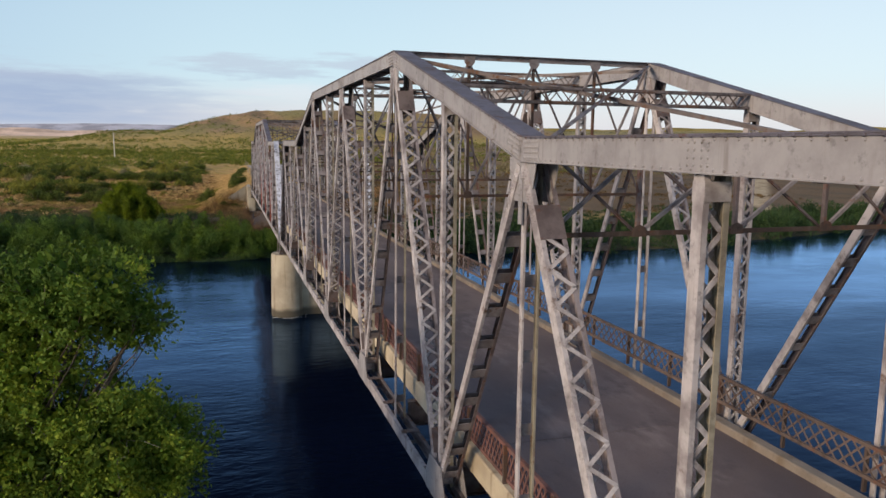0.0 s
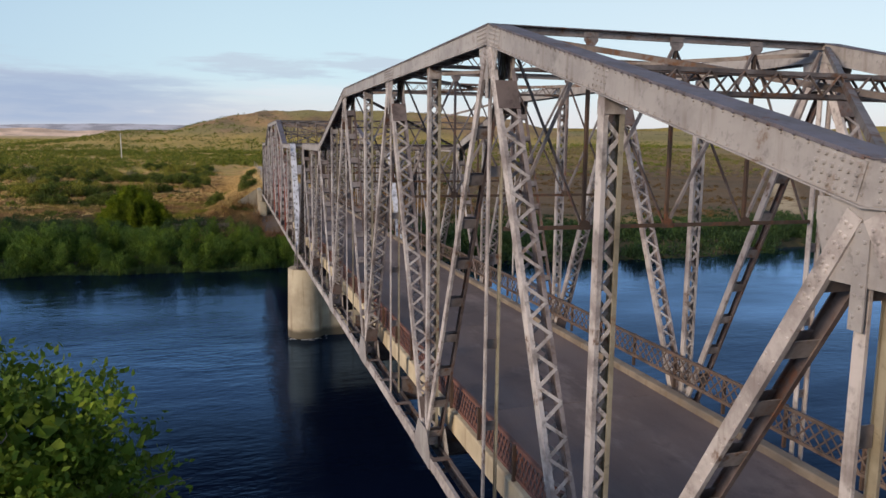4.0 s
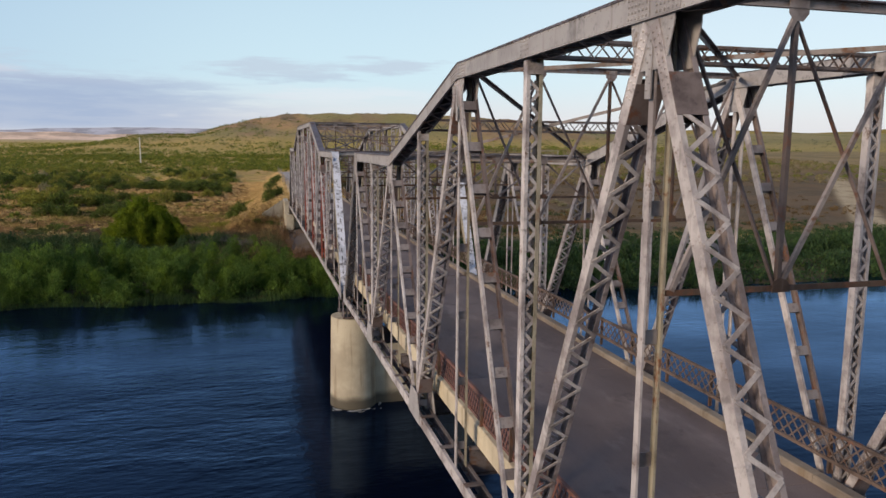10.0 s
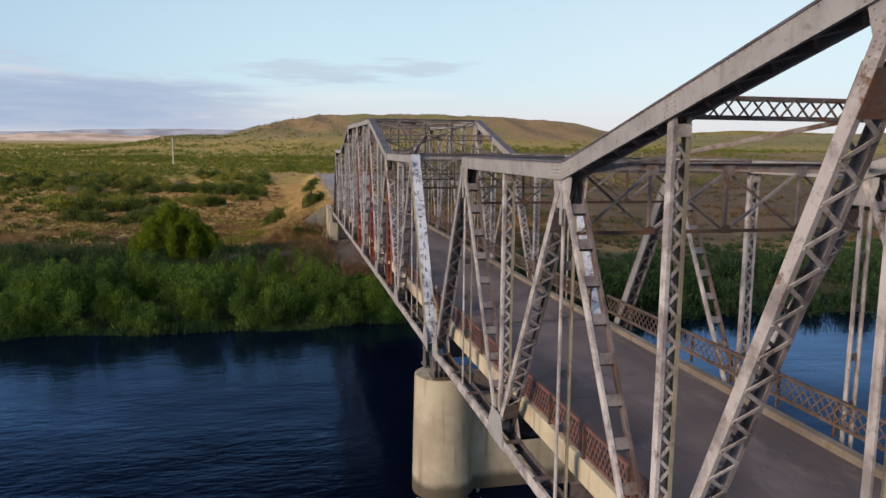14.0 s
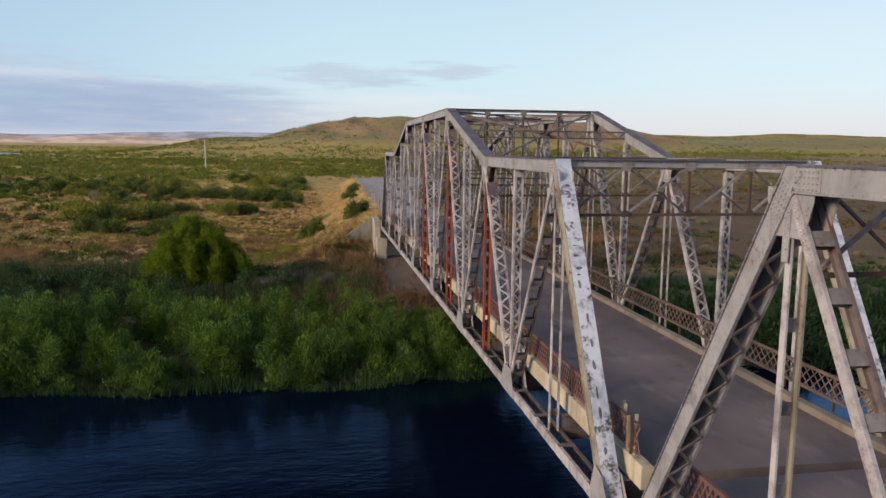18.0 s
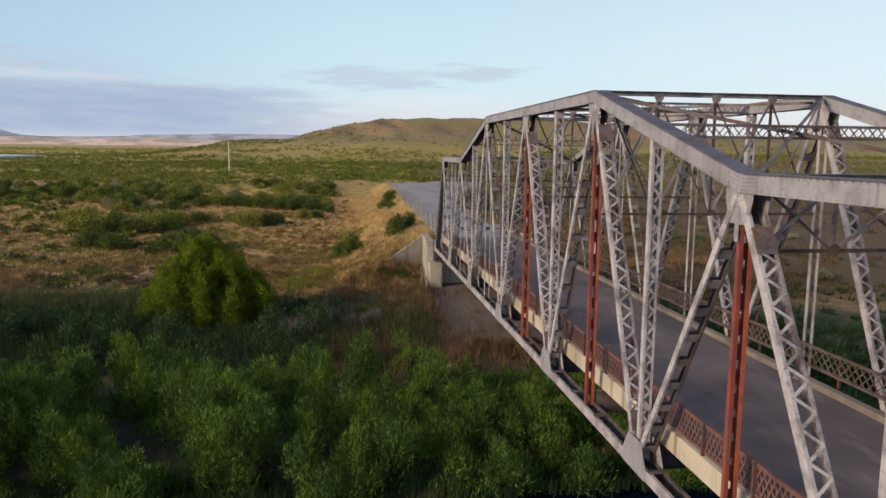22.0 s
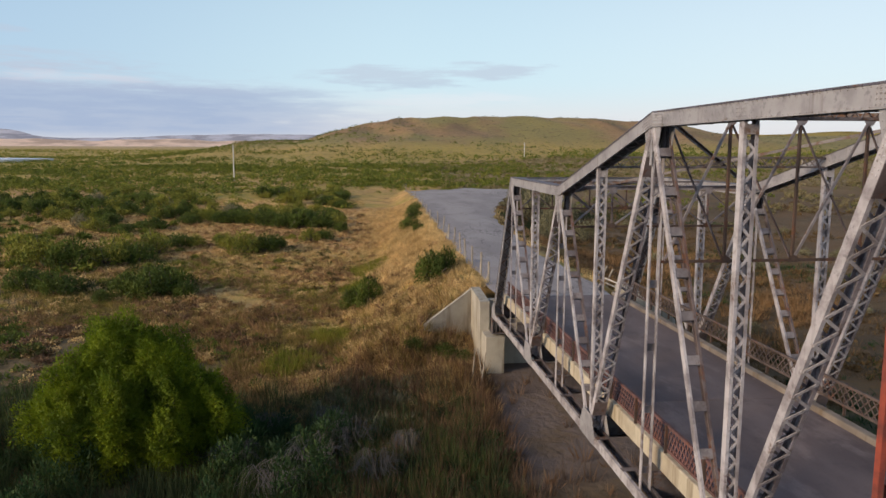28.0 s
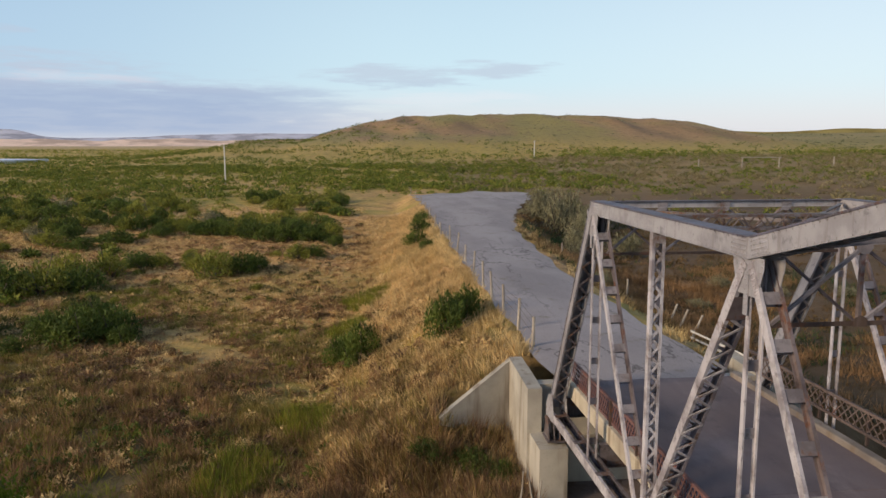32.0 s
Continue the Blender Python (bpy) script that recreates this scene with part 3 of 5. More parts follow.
def far_ridge(name, y, x0, x1, base, peaks, tone, label):
    """A distant range, far behind the rest: peaks are (x, height, width)."""
    xs = np.linspace(x0, x1, 260)
    h = base + sum(a * np.exp(-(((xs - c) / w) ** 4)) for c, a, w in peaks) + 3.5 * wavy(xs, xs * 0, 160, y * 0.01) + 1.2 * wavy(xs, xs * 0, 40, 1)
    p = Paint(name + "_haze", 1.0)
    p.b.inputs["Specular IOR Level"].default_value = 0.0
    # tone holds the haze of distance, put into the colour
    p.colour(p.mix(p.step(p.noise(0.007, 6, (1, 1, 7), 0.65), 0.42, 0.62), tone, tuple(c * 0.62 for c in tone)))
    v = np.concatenate([np.stack([xs, xs * 0 + y, xs * 0 - 30], -1), np.stack([xs, xs * 0 + y + 120, np.maximum(h, -29)], -1)])
    k = np.arange(259)
    me = soup(name, v, np.stack([k, k + 1, k + 261, k + 260], -1), p.mat, smooth=True)
    tagged(new(name, me), label, "hills", kind="structure")


far_ridge("backdrop_hills", 3000, -3300, 500, 4, [(-1500, 16, 300), (-1150, 12, 120), (-800, 20, 220), (-2400, 22, 400), (-350, 14, 200), (-1900, 12, 110)], (0.74, 0.58, 0.49), "pale tan eroded hills in the far distance")
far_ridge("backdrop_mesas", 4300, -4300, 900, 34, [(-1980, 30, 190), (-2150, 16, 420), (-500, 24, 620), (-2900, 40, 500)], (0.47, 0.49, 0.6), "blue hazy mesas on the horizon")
far_ridge("backdrop_uplands", 2300, 450, 3800, 32, [(1250, 12, 600), (1900, 16, 420), (2760, 42, 520)], (0.29, 0.235, 0.09), "pale green uplands behind the ridge")


# ---- the bridge ----
ZL = -0.15   # axis of the lower chord


def tops(i):
    """Height of the upper chord's axis at a panel point."""
    return np.interp(i, [1, 3, 5, 9, 11, 13], [HL, HL, HH, HH, HL, HL]) - CD / 2


def lacing_places(m, length, w, d, faces, start, pitch, flange=None):
    """Poses of zigzag bars between the two sides of a member, on its faces (-1, 1)."""
    n = max(1, int((length - 2 * start) / pitch))
    step = (length - 2 * start) / n
    reach = w - 0.06 if flange is None else w - 2 * flange + 0.03
    rise = 0.007 if flange is None else -0.022   # on the flanges, or tucked behind them
    tilt = math.atan2(step, reach)
    out = []
    for face in faces:
        for j in range(n):
            s = 1 if (j + (face > 0)) % 2 else -1
            turn = Matrix.Rotation(-s * tilt, 4, "Y")
            out.append((m @ Matrix.Translation((0, face * (d / 2 + rise), start + (j + 0.5) * step)) @ turn, math.hypot(step, reach)))
    return out


BAR_MESH = {}


def lacing(parent, places, material, single):
    """Zigzag bars: one object each on shared meshes, or joined."""
    if single:
        for m, l in places:
            key = (round(l, 3), material.name)
            if key not in BAR_MESH:
                BAR_MESH[key] = Solid().box(Matrix(), -l / 2, l / 2, -0.006, 0.006, -0.03, 0.03).mesh("lacing_bar", material)
            part("lacing_bar", BAR_MESH[key], material, parent).matrix_local = m
    else:
        s = Solid()
        for m, l in places:
            s.box(m, -l / 2, l / 2, -0.006, 0.006, -0.03, 0.03)
        tagged(part("lacing", s, material, parent), kind="stuff")


BATTEN_MESH = {}


def batten(parent, m, w, l, material):
    key = (round(w, 3), round(l, 3), material.name)
    if key not in BATTEN_MESH:
        BATTEN_MESH[key] = Solid().box(Matrix(), -w / 2, w / 2, -0.007, 0.007, -l / 2, l / 2).mesh("batten_plate", material)
    part("batten_plate", BATTEN_MESH[key], material, parent).matrix_local = m


def end_rivets(parent, m, l, w, d, material):
    """Two rows of rivet heads at either end of a member, on its outer side."""
    s = Solid()
    for u in (0.4, 0.85, l - 1.0, l - 0.55):
        rivet_grid(s, m, np.linspace(u - 0.2, u + 0.2, 5), (-d / 2 + 0.055, d / 2 - 0.055), -w / 2, 0.022)
    rivet_grid(s, m, np.arange(1.4, l - 1.3, 0.3), (-d / 2 + 0.03, d / 2 - 0.03), -w / 2, 0.017)
    tagged(part("riveting", s, material, parent), kind="stuff")


def laced(name, parent, a, b, w, d, material, single, start=0.55, pitch=0.3, label="", inner=None, faces=(-1, 1), flange=0.075):
    m, l = along(a, b)
    ob = part(name, Solid().profile(m, channel(-1, w, d, flange), 0.1, l - 0.1), material, parent, label)
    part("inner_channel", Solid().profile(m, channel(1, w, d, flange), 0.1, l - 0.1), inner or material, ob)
    if single:
        end_rivets(ob, m, l, w, d, material)
    lacing(ob, lacing_places(m, l, w, d, faces, start, pitch, flange if name == "post" else None), LACING, single)
    for face in faces:
        for z in (start - 0.2, l - start + 0.2):
            batten(ob, m @ Matrix.Translation((0, face * (d / 2 + 0.008), z)), w, 0.55 if name == "diagonal" else 0.2, INNER if name == "diagonal" else LACING)
    return ob


def battened(name, parent, a, b, w, d, material, count, size=0.26, label="", flange=0.06, inner=None):
    m, l = along(a, b)
    ob = part(name, Solid().profile(m, channel(-1, w, d, flange), 0.1, l - 0.1), material, parent, label)
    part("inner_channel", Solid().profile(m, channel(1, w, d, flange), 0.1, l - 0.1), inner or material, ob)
    if a[0] == 0 and name == "diagonal":
        end_rivets(ob, m, l, w, d, material)
    for j in range(count):
        z = 0.75 + (l - 1.4) * j / (count - 1)
        for face in ((-1,) if name == "hanger" else (-1, 1)):
            batten(ob, m @ Matrix.Translation((0, face * (d / 2 - 0.024), z)), w - 0.05, size, material if label else BATTEN)
    return ob


def rivet_grid(s, m, us, vs, x, r=0.019):
    """Rivet heads on a side plate: us along the member, vs across it, on the face x."""
    side = m.to_3x3() @ Vector((1 if x > 0 else -1, 0, 0))
    for u in us:
        for v in vs:
            s.dome(m @ Vector((x, v, u)), side, r)


def chord(span, cx, which):
    """Upper chord and end posts of one truss: mitred boxes with a cover plate above and lacing below."""
    nodes = [(0.0, ZL)] + [(i * P, tops(i)) for i in range(1, NP, 2)] + [(NP * P, ZL)]
    d = [Vector((b[0] - a[0], b[1] - a[1])).normalized() for a, b in zip(nodes, nodes[1:])]
    n = [Vector((-v.y, v.x)) for v in d]
    off = [n[0]] + [(p + q) / (1 + p.dot(q)) for p, q in zip(n, n[1:])] + [n[-1]]
    half, outer = CD / 2, -1 if cx == 0 else 1
    for k in range(len(d)):
        end = k in (0, len(d) - 1)
        paint = CHORD
        wx = 0.17

        def quad(lo, hi, x):
            (y0, z0), (y1, z1) = nodes[k], nodes[k + 1]
            o0, o1 = off[k], off[k + 1]
            return [(x, y0 + o0.x * lo, z0 + o0.y * lo), (x, y1 + o1.x * lo, z1 + o1.y * lo), (x, y1 + o1.x * hi, z1 + o1.y * hi), (x, y0 + o0.x * hi, z0 + o0.y * hi)]

        def web(side):
            """One side plate with its foot flange, as a drawn L."""
            ends = []
            for (y0, z0), o in ((nodes[k], off[k]), (nodes[k + 1], off[k + 1])):
                ends.append([Vector((cx + side * x, y0 + o.x * v, z0 + o.y * v)) for x, v in ((wx, -half), (wx + 0.06, -half), (wx + 0.06, -half + 0.014), (wx + 0.018, -half + 0.014), (wx + 0.018, half - 0.002), (wx, half - 0.002))])
            return Solid().loft(*ends)

        name = "end_post" if end else "top_chord"
        white = end and k == 0 and which == 1
        ob = part(name, web(-1), OCHRE if white else paint, span, "riveted steel end post" if end else "riveted steel box chord")
        part("inner_web", web(1), paint, ob)
        part("cover_plate", Solid().prism(quad(half, half + 0.014, cx - 0.21), (0.42, 0, 0)), WHITE if white else (CHORD if end else COVER), ob,
             "flaking white-painted cover plate" if white else "dark rust-stained cover plate")
        a, b = (Vector((cx, *nodes[k])), Vector((cx, *nodes[k + 1])))
        m, l = along(a, b)
        if white and cx == 0:
            draw = random.Random(5)
            top_side = 1 if m.to_3x3().col[1].z > 0 else -1
            u = l - 0.7
            while u > 0.8:
                high = u > l * 0.62
                hw, hh = (draw.uniform(0.03, 0.1), draw.uniform(0.015, 0.045)) if high else (draw.uniform(0.025, 0.06), draw.uniform(0.08, 0.22))
                x0, v = draw.uniform(-0.07, 0.03), top_side * (half + 0.0142)
                ring = [(x0 + hw * math.cos(q) * draw.uniform(0.6, 1.15), u + hh * math.sin(q) * draw.uniform(0.6, 1.2)) for q in np.linspace(0, 5.6, 9)]
                scab = Solid().prism([m @ Vector((c, v, w)) for c, w in ring], m.to_3x3() @ Vector((0, top_side * 0.004, 0)))
                part("bare_patch", scab, SCAB, ob, "dark scab of bare steel in the white paint")
                u -= draw.uniform(0.12, 0.45) if high else draw.uniform(0.4, 0.9)
        below = -1 if m.to_3x3().col[1].z > 0 else 1
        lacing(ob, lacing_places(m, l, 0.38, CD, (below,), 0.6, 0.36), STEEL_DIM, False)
        if cx == 0 or end:
            r = Solid()
            up_edge = -below * (half - 0.045)
            face = outer * (wx + 0.0185)
            rivet_grid(r, m, np.arange(0.2, l - 0.1, 0.17), (up_edge, below * (half - 0.04)), face)
            for c in (0.35, l - 0.35) + ((l * 0.5,) if not end else ()):
                rivet_grid(r, m, (c - 0.16, c - 0.06, c + 0.06, c + 0.16), np.linspace(-half + 0.07, half - 0.08, 4), face)
            tagged(part("riveting", r, paint, ob), kind="stuff")
            if cx == 0:
                for u0, u1 in ((0.06, 0.62), (l - 0.62, l - 0.06)):
                    sp = Solid().box(m, *sorted((outer * (wx + 0.0185), outer * (wx + 0.0305))), -half + 0.03, half - 0.03, u0, u1)
                    rivet_grid(sp, m, np.linspace(u0 + 0.06, u1 - 0.06, 6), np.linspace(-half + 0.07, half - 0.07, 4), outer * (wx + 0.0305), 0.026)
                    part("splice_plate", sp, paint, ob)
            lip = Solid().box(m, *sorted((outer * (wx + 0.0185), outer * (wx + 0.035))), *sorted((-below * (half - 0.02), -below * (half - 0.002))), 0.1, l - 0.1)
            rivet_grid(lip, m, np.arange(0.2, l - 0.15, 0.17), (-below * (half - 0.01),), outer * (wx + 0.035), 0.022)
            part("edge_angle", lip, COVER, ob)
    return nodes


def gusset(span, cx, y, z, ring, material=None, off=0.238):
    """A pair of node plates, riveted."""
    for side in (-1, 1):
        x = cx + side * off
        s = Solid().prism([(x, y + a, z + b) for a, b in ring], (side * 0.014, 0, 0))
        if cx == 0 and side < 0:
            for (a0, b0), (a1, b1) in zip(ring, ring[1:] + ring[:1]):
                steps = max(2, int(math.hypot(a1 - a0, b1 - b0) / 0.13))
                for q in range(steps):
                    f = q / steps
                    s.dome((x - 0.014, y + (a0 + (a1 - a0) * f) * 0.88, z + (b0 + (b1 - b0) * f) * 0.88 + 0.02), (-1, 0, 0), 0.018)
        part("gusset_plate", s, material or CHORD, span)


def build_span(which):
    span = thing("truss_bridge_span", SPAN_POSE[which],
                 ("grey riveted steel through-truss span over the river", "grey riveted steel truss span with red-painted hangers")[which], "truss bridge", "bridge spans")
    mid = NP // 2
    for cx in (0.0, W):
        near = cx == 0
        chord(span, cx, which)
        for i in range(1, NP, 2):
            zt = tops(i)
            # diagonals: laced towards the piers, battened towards midspan
            for k in (-1, 1):
                j = i + k
                if j in (0, NP):
                    continue
                a, b = (cx, i * P + k * 0.04, zt - 0.15), (cx, j * P, ZL + 0.02)
                if (j - mid) * (i - mid) >= 0 and abs(j - mid) > abs(i - mid) or i == mid:
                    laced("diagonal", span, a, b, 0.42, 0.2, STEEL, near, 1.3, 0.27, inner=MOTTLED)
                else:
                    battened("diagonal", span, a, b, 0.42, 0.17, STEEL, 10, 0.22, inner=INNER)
            red = which == 1 and near and i in (3, 5, 7)
            battened("hanger", span, (cx, i * P, zt - 0.08), (cx, i * P, ZL), 0.29, 0.12, RED if red else STEEL, 13 if red else 6, 0.34 if red else 0.2,
                     "red-painted hanger" if red else "", 0.09 if red else 0.034, inner=RED_BRIGHT if red else OCHRE if near and which == 0 else None)
            gusset(span, cx, i * P, zt, [(-0.5, -0.12), (-0.5, -0.3), (-0.34, -0.8), (0.34, -0.8), (0.5, -0.3), (0.5, -0.12)], off=0.172)
            if near:
                strap = Solid().box(Matrix.Translation((cx - 0.187, i * P, zt)), -0.018, 0, -0.07, 0.07, -1.15, -0.3)
                for q in range(9):
                    strap.dome((cx - 0.205, i * P + 0.03 * (-1) ** q, zt - 0.36 - q * 0.085), (-1, 0, 0), 0.02)
                part("hanger_strap", strap, CHORD, span)
        for i in range(2, NP, 2):
            laced("post", span, (cx, i * P, tops(i) - 0.06), (cx, i * P, ZL), 0.31, 0.17, STEEL, False, 0.5, 0.21, inner=OCHRE if near and which == 0 else None, faces=(-1, 1), flange=0.07)
            gusset(span, cx, i * P, ZL, [(-0.75, -0.17), (0.75, -0.17), (0.75, 0.2), (0.42, 0.75), (-0.42, 0.75), (-0.75, 0.2)])
        for y, k in ((0, 1), (NP * P, -1)):
            gusset(span, cx, y, ZL, [(-0.25, -0.25), (0.75, -0.17), (0.75, 0.2), (0.55, 0.8), (0.1, 0.7), (-0.25, 0.25)] if k > 0 else
                   [(0.25, 0.25), (-0.1, 0.7), (-0.55, 0.8), (-0.75, 0.2), (-0.75, -0.17), (0.25, -0.25)])
        # lower chord, two channels tied by plates
        for i in range(0, NP, 2):
            m, l = along((cx, i * P, ZL), (cx, (i + 2) * P, ZL))
            ob = part("bottom_chord", Solid().profile(m, channel(-1, 0.474, 0.3, 0.09), 0.004, l - 0.004), STEEL, span)
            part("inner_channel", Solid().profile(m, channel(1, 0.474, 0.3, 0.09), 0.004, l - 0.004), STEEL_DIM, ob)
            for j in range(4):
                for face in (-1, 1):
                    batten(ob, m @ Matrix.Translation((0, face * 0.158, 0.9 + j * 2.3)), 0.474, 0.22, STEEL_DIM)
    # floor beams and stringers
    for i in range(NP + 1):
        y = min(max(i * P, 0.2), NP * P - 0.2)
        s = Solid()
        for y0, y1, z0, z1 in ((-0.007, 0.007, -0.28, 0.4), (-0.12, 0.12, 0.4, 0.42), (-0.12, 0.12, -0.3, -0.28)):
            s.box(Matrix.Translation((0, y, 0)), 0.22, W - 0.22, y0, y1, z0, z1)
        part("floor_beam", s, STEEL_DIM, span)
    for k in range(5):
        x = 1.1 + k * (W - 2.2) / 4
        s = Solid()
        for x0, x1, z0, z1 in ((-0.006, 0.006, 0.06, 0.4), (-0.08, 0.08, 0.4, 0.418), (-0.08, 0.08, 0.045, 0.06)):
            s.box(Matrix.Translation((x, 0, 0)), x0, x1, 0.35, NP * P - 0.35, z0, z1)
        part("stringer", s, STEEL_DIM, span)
    # sway frames at the main nodes
    for i in range(1, NP, 2):
        y, zt = i * P, tops(i) + 0.12
        xs = [0.24] + [W * q / 4 for q in (1, 2, 3)] + [W - 0.24]
        m, l = along((0.2, y, zt), (W - 0.2, y, zt))
        frame_ob = part("sway_frame", Solid().box(Matrix.Translation((0, y, zt)), 0.19, W - 0.19, -0.1, 0.1, 0.05, 0.07), COVER, span, "cross frame of struts and braces")
        portal = i in (1, NP - 1)
        foot = -0.13 if portal else -0.08
        part("strut_web", Solid().box(Matrix.Translation((0, y, zt)), 0.19, W - 0.19, -0.008, 0.008, foot, 0.05).box(Matrix.Translation((0, y, zt)), 0.19, W - 0.19, -0.07, -0.008, foot, foot + 0.014), CHORD if portal else BATTEN, frame_ob)
        part("sway_strut", Solid().profile(along((0.05, y, SWAY), (W - 0.05, y, SWAY))[0], angle_bar(0.08, 0.02), 0.12, W - 0.22), RUSTY, frame_ob, "thin lower strut")
        for x in xs[1:4]:
            part("sway_post", Solid().box(Matrix.Translation((x, y, 0)), -0.03, 0.03, -0.04, 0.04, SWAY, zt - 0.02), RUSTY if i % 4 == 1 else INNER, frame_ob, "rust-brown upright" if i % 4 == 1 else "")
            part("gusset_plate", Solid().prism([(x - 0.15, y - 0.06, zt + 0.02), (x + 0.15, y - 0.06, zt + 0.02), (x + 0.15, y - 0.06, zt - 0.14), (x + 0.07, y - 0.06, zt - 0.24), (x - 0.07, y - 0.06, zt - 0.24), (x - 0.15, y - 0.06, zt - 0.14)], (0, 0.012, 0)), BATTEN, frame_ob)
            part("gusset_plate", Solid().prism([(x - 0.14, y - 0.075, SWAY - 0.05), (x + 0.14, y - 0.075, SWAY - 0.05), (x + 0.11, y - 0.075, SWAY + 0.1), (x, y - 0.075, SWAY + 0.15), (x - 0.11, y - 0.075, SWAY + 0.1)], (0, 0.012, 0)), RUSTY, frame_ob)
        for x0, x1 in zip(xs, xs[1:]):
            for dy, a, b in ((0.03, (x0, zt - 0.1), (x1, SWAY)), (-0.03, (x0, SWAY), (x1, zt - 0.1))):
                m, l = along((a[0], y + dy, a[1]), (b[0], y + dy, b[1]))
                part("sway_brace", Solid().profile(m, angle_bar(0.058), 0.03, l - 0.03), INNER if dy > 0 else BATTEN, frame_ob)
    # laced struts between the posts
    for i in range(2, NP, 2):
        y, z = i * P, tops(i)
        s = Solid()
        for dz in (-0.15, 0.15):
            for dy in (-0.11, 0.11):
                s.box(Matrix.Translation((0, y + dy, z + dz)), 0.22, W - 0.22, -0.05, 0.05, -0.03, 0.03)
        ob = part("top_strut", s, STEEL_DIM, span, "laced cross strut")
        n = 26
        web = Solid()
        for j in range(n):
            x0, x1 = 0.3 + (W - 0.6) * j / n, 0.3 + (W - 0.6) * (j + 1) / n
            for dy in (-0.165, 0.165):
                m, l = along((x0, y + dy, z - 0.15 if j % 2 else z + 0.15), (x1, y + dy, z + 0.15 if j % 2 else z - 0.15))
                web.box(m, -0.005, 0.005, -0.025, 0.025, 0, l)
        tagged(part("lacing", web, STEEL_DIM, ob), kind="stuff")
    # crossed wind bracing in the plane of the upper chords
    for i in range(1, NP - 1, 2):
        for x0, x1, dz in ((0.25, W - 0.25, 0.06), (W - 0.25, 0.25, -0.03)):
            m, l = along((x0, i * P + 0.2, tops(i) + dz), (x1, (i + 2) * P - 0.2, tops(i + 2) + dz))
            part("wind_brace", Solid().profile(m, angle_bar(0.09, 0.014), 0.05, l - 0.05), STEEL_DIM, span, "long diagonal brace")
    # bearing shoes
    for cx in (0.0, W):
        for y in (0.12, NP * P - 0.12):
            shoe = part("bearing_shoe", Solid().box(Matrix.Translation((cx, y, 0)), -0.34, 0.34, -0.2, 0.2, -0.44, -0.31), STEEL_DIM, span, "cast steel bearing shoe")
            part("base_plate", Solid().box(Matrix.Translation((cx, y, 0)), -0.36, 0.36, -0.42, 0.42, -1.12, -1.06), STEEL_DIM, shoe)
            for dx in (-0.3, -0.1, 0.1, 0.3):
                part("rib", Solid().prism([(cx + dx - 0.012, y - 0.38, -1.06), (cx + dx - 0.012, y + 0.38, -1.06), (cx + dx - 0.012, y + 0.16, -0.42), (cx + dx - 0.012, y - 0.16, -0.42)], (0.024, 0, 0)), STEEL_DIM, shoe)
    return span


def build_deck(which):
    m = SPAN_POSE[which]
    deck = thing("bridge_deck", m, "worn grey-brown roadway with pale concrete kerbs on the span", "bridge deck", "bridge decks")
    n = 7
    for k in range(n):
        y0, y1 = k * 2 * P + (0.01 if k else -0.45), (k + 1) * 2 * P - (0.01 if k < n - 1 else -0.45)
        part("deck_slab", Solid().box(Matrix(), 0.78, W - 0.78, y0, y1, 0.425, 0.78), ASPHALT, deck)
        for x0, x1 in ((0.46, 0.776), (W - 0.776, W - 0.46)):
            b = 0.03
            ring = [(x0, 0.43), (x1, 0.43), (x1, 0.93), (x1 - b, 0.96), (x0 + b, 0.96), (x0, 0.93)]
            part("kerb", Solid().prism([(a, y0, c) for a, c in ring], (0, y1 - y0, 0)), KERB if x0 < 1 else KERB_DIRTY, deck, "stained concrete kerb" if x0 < 1 else "kerb caked with grey dirt")
    return deck


def build_railing(which, cx):
    """Lattice guard rail on the inner side of a truss."""
    side = 1 if cx == 0 else -1
    rail = thing("lattice_railing", SPAN_POSE[which], "rusted steel lattice guard rail fixed along the truss", "railing", "bridge railings")
    x, z0, z1 = (cx + 0.6, 1.05, 1.7) if cx == 0 else (cx - 0.42, 1.3, 1.93)
    bar, coat = (0.026, RAIL) if cx == 0 else (0.021, RAIL_PALE)
    for z, name in ((z0, "bottom_rail"), (z1, "top_rail")):
        part(name, Solid().profile(along((x, 0, z), (x, NP * P, z))[0], angle_bar(0.075), 0.1, NP * P - 0.1), coat, rail)
    for i in range(NP):
        s = Solid()
        count = 24 if cx == 0 else 14
        step = P / count
        for j in range(count):
            y = i * P + j * step
            for dx, a, b in ((0.012, (y, z0), (y + step * 2, z1)), (-0.012, (y, z1), (y + step * 2, z0))):
                if b[0] > NP * P:
                    continue
                m, l = along((x + dx * side, *a), (x + dx * side, *b))
                s.box(m, -0.005, 0.005, -bar, bar, 0, l)
        tagged(part("lattice", s, coat, rail), kind="stuff")
        for y in (i * P, (i + 0.5) * P) if i else (0.3, 0.5 * P):
            part("rail_bracket", Solid().box(Matrix.Translation((x - side * 0.06, y, 0)), -0.04, 0.04, -0.03, 0.03, 0.95, z1 + 0.04), RUSTY, rail)
    if which == 1 and cx == 0:
        for y, lean, tilt in ((0.25, -9, 5), (0.6, 14, -8), (0.95, -16, 10), (1.5, 8, 12), (2.0, -6, -14), (2.6, 12, 4)):
            m = Matrix.Translation((x, y, 0.94)) @ Matrix.Rotation(radians(lean), 4, "X") @ Matrix.Rotation(radians(tilt), 4, "Y")
            part("bent_upright", Solid().box(m, -0.04, 0.04, -0.012, 0.012, 0, 0.95), KERB, rail, "pale bent upright at the damaged rail end")
    return rail


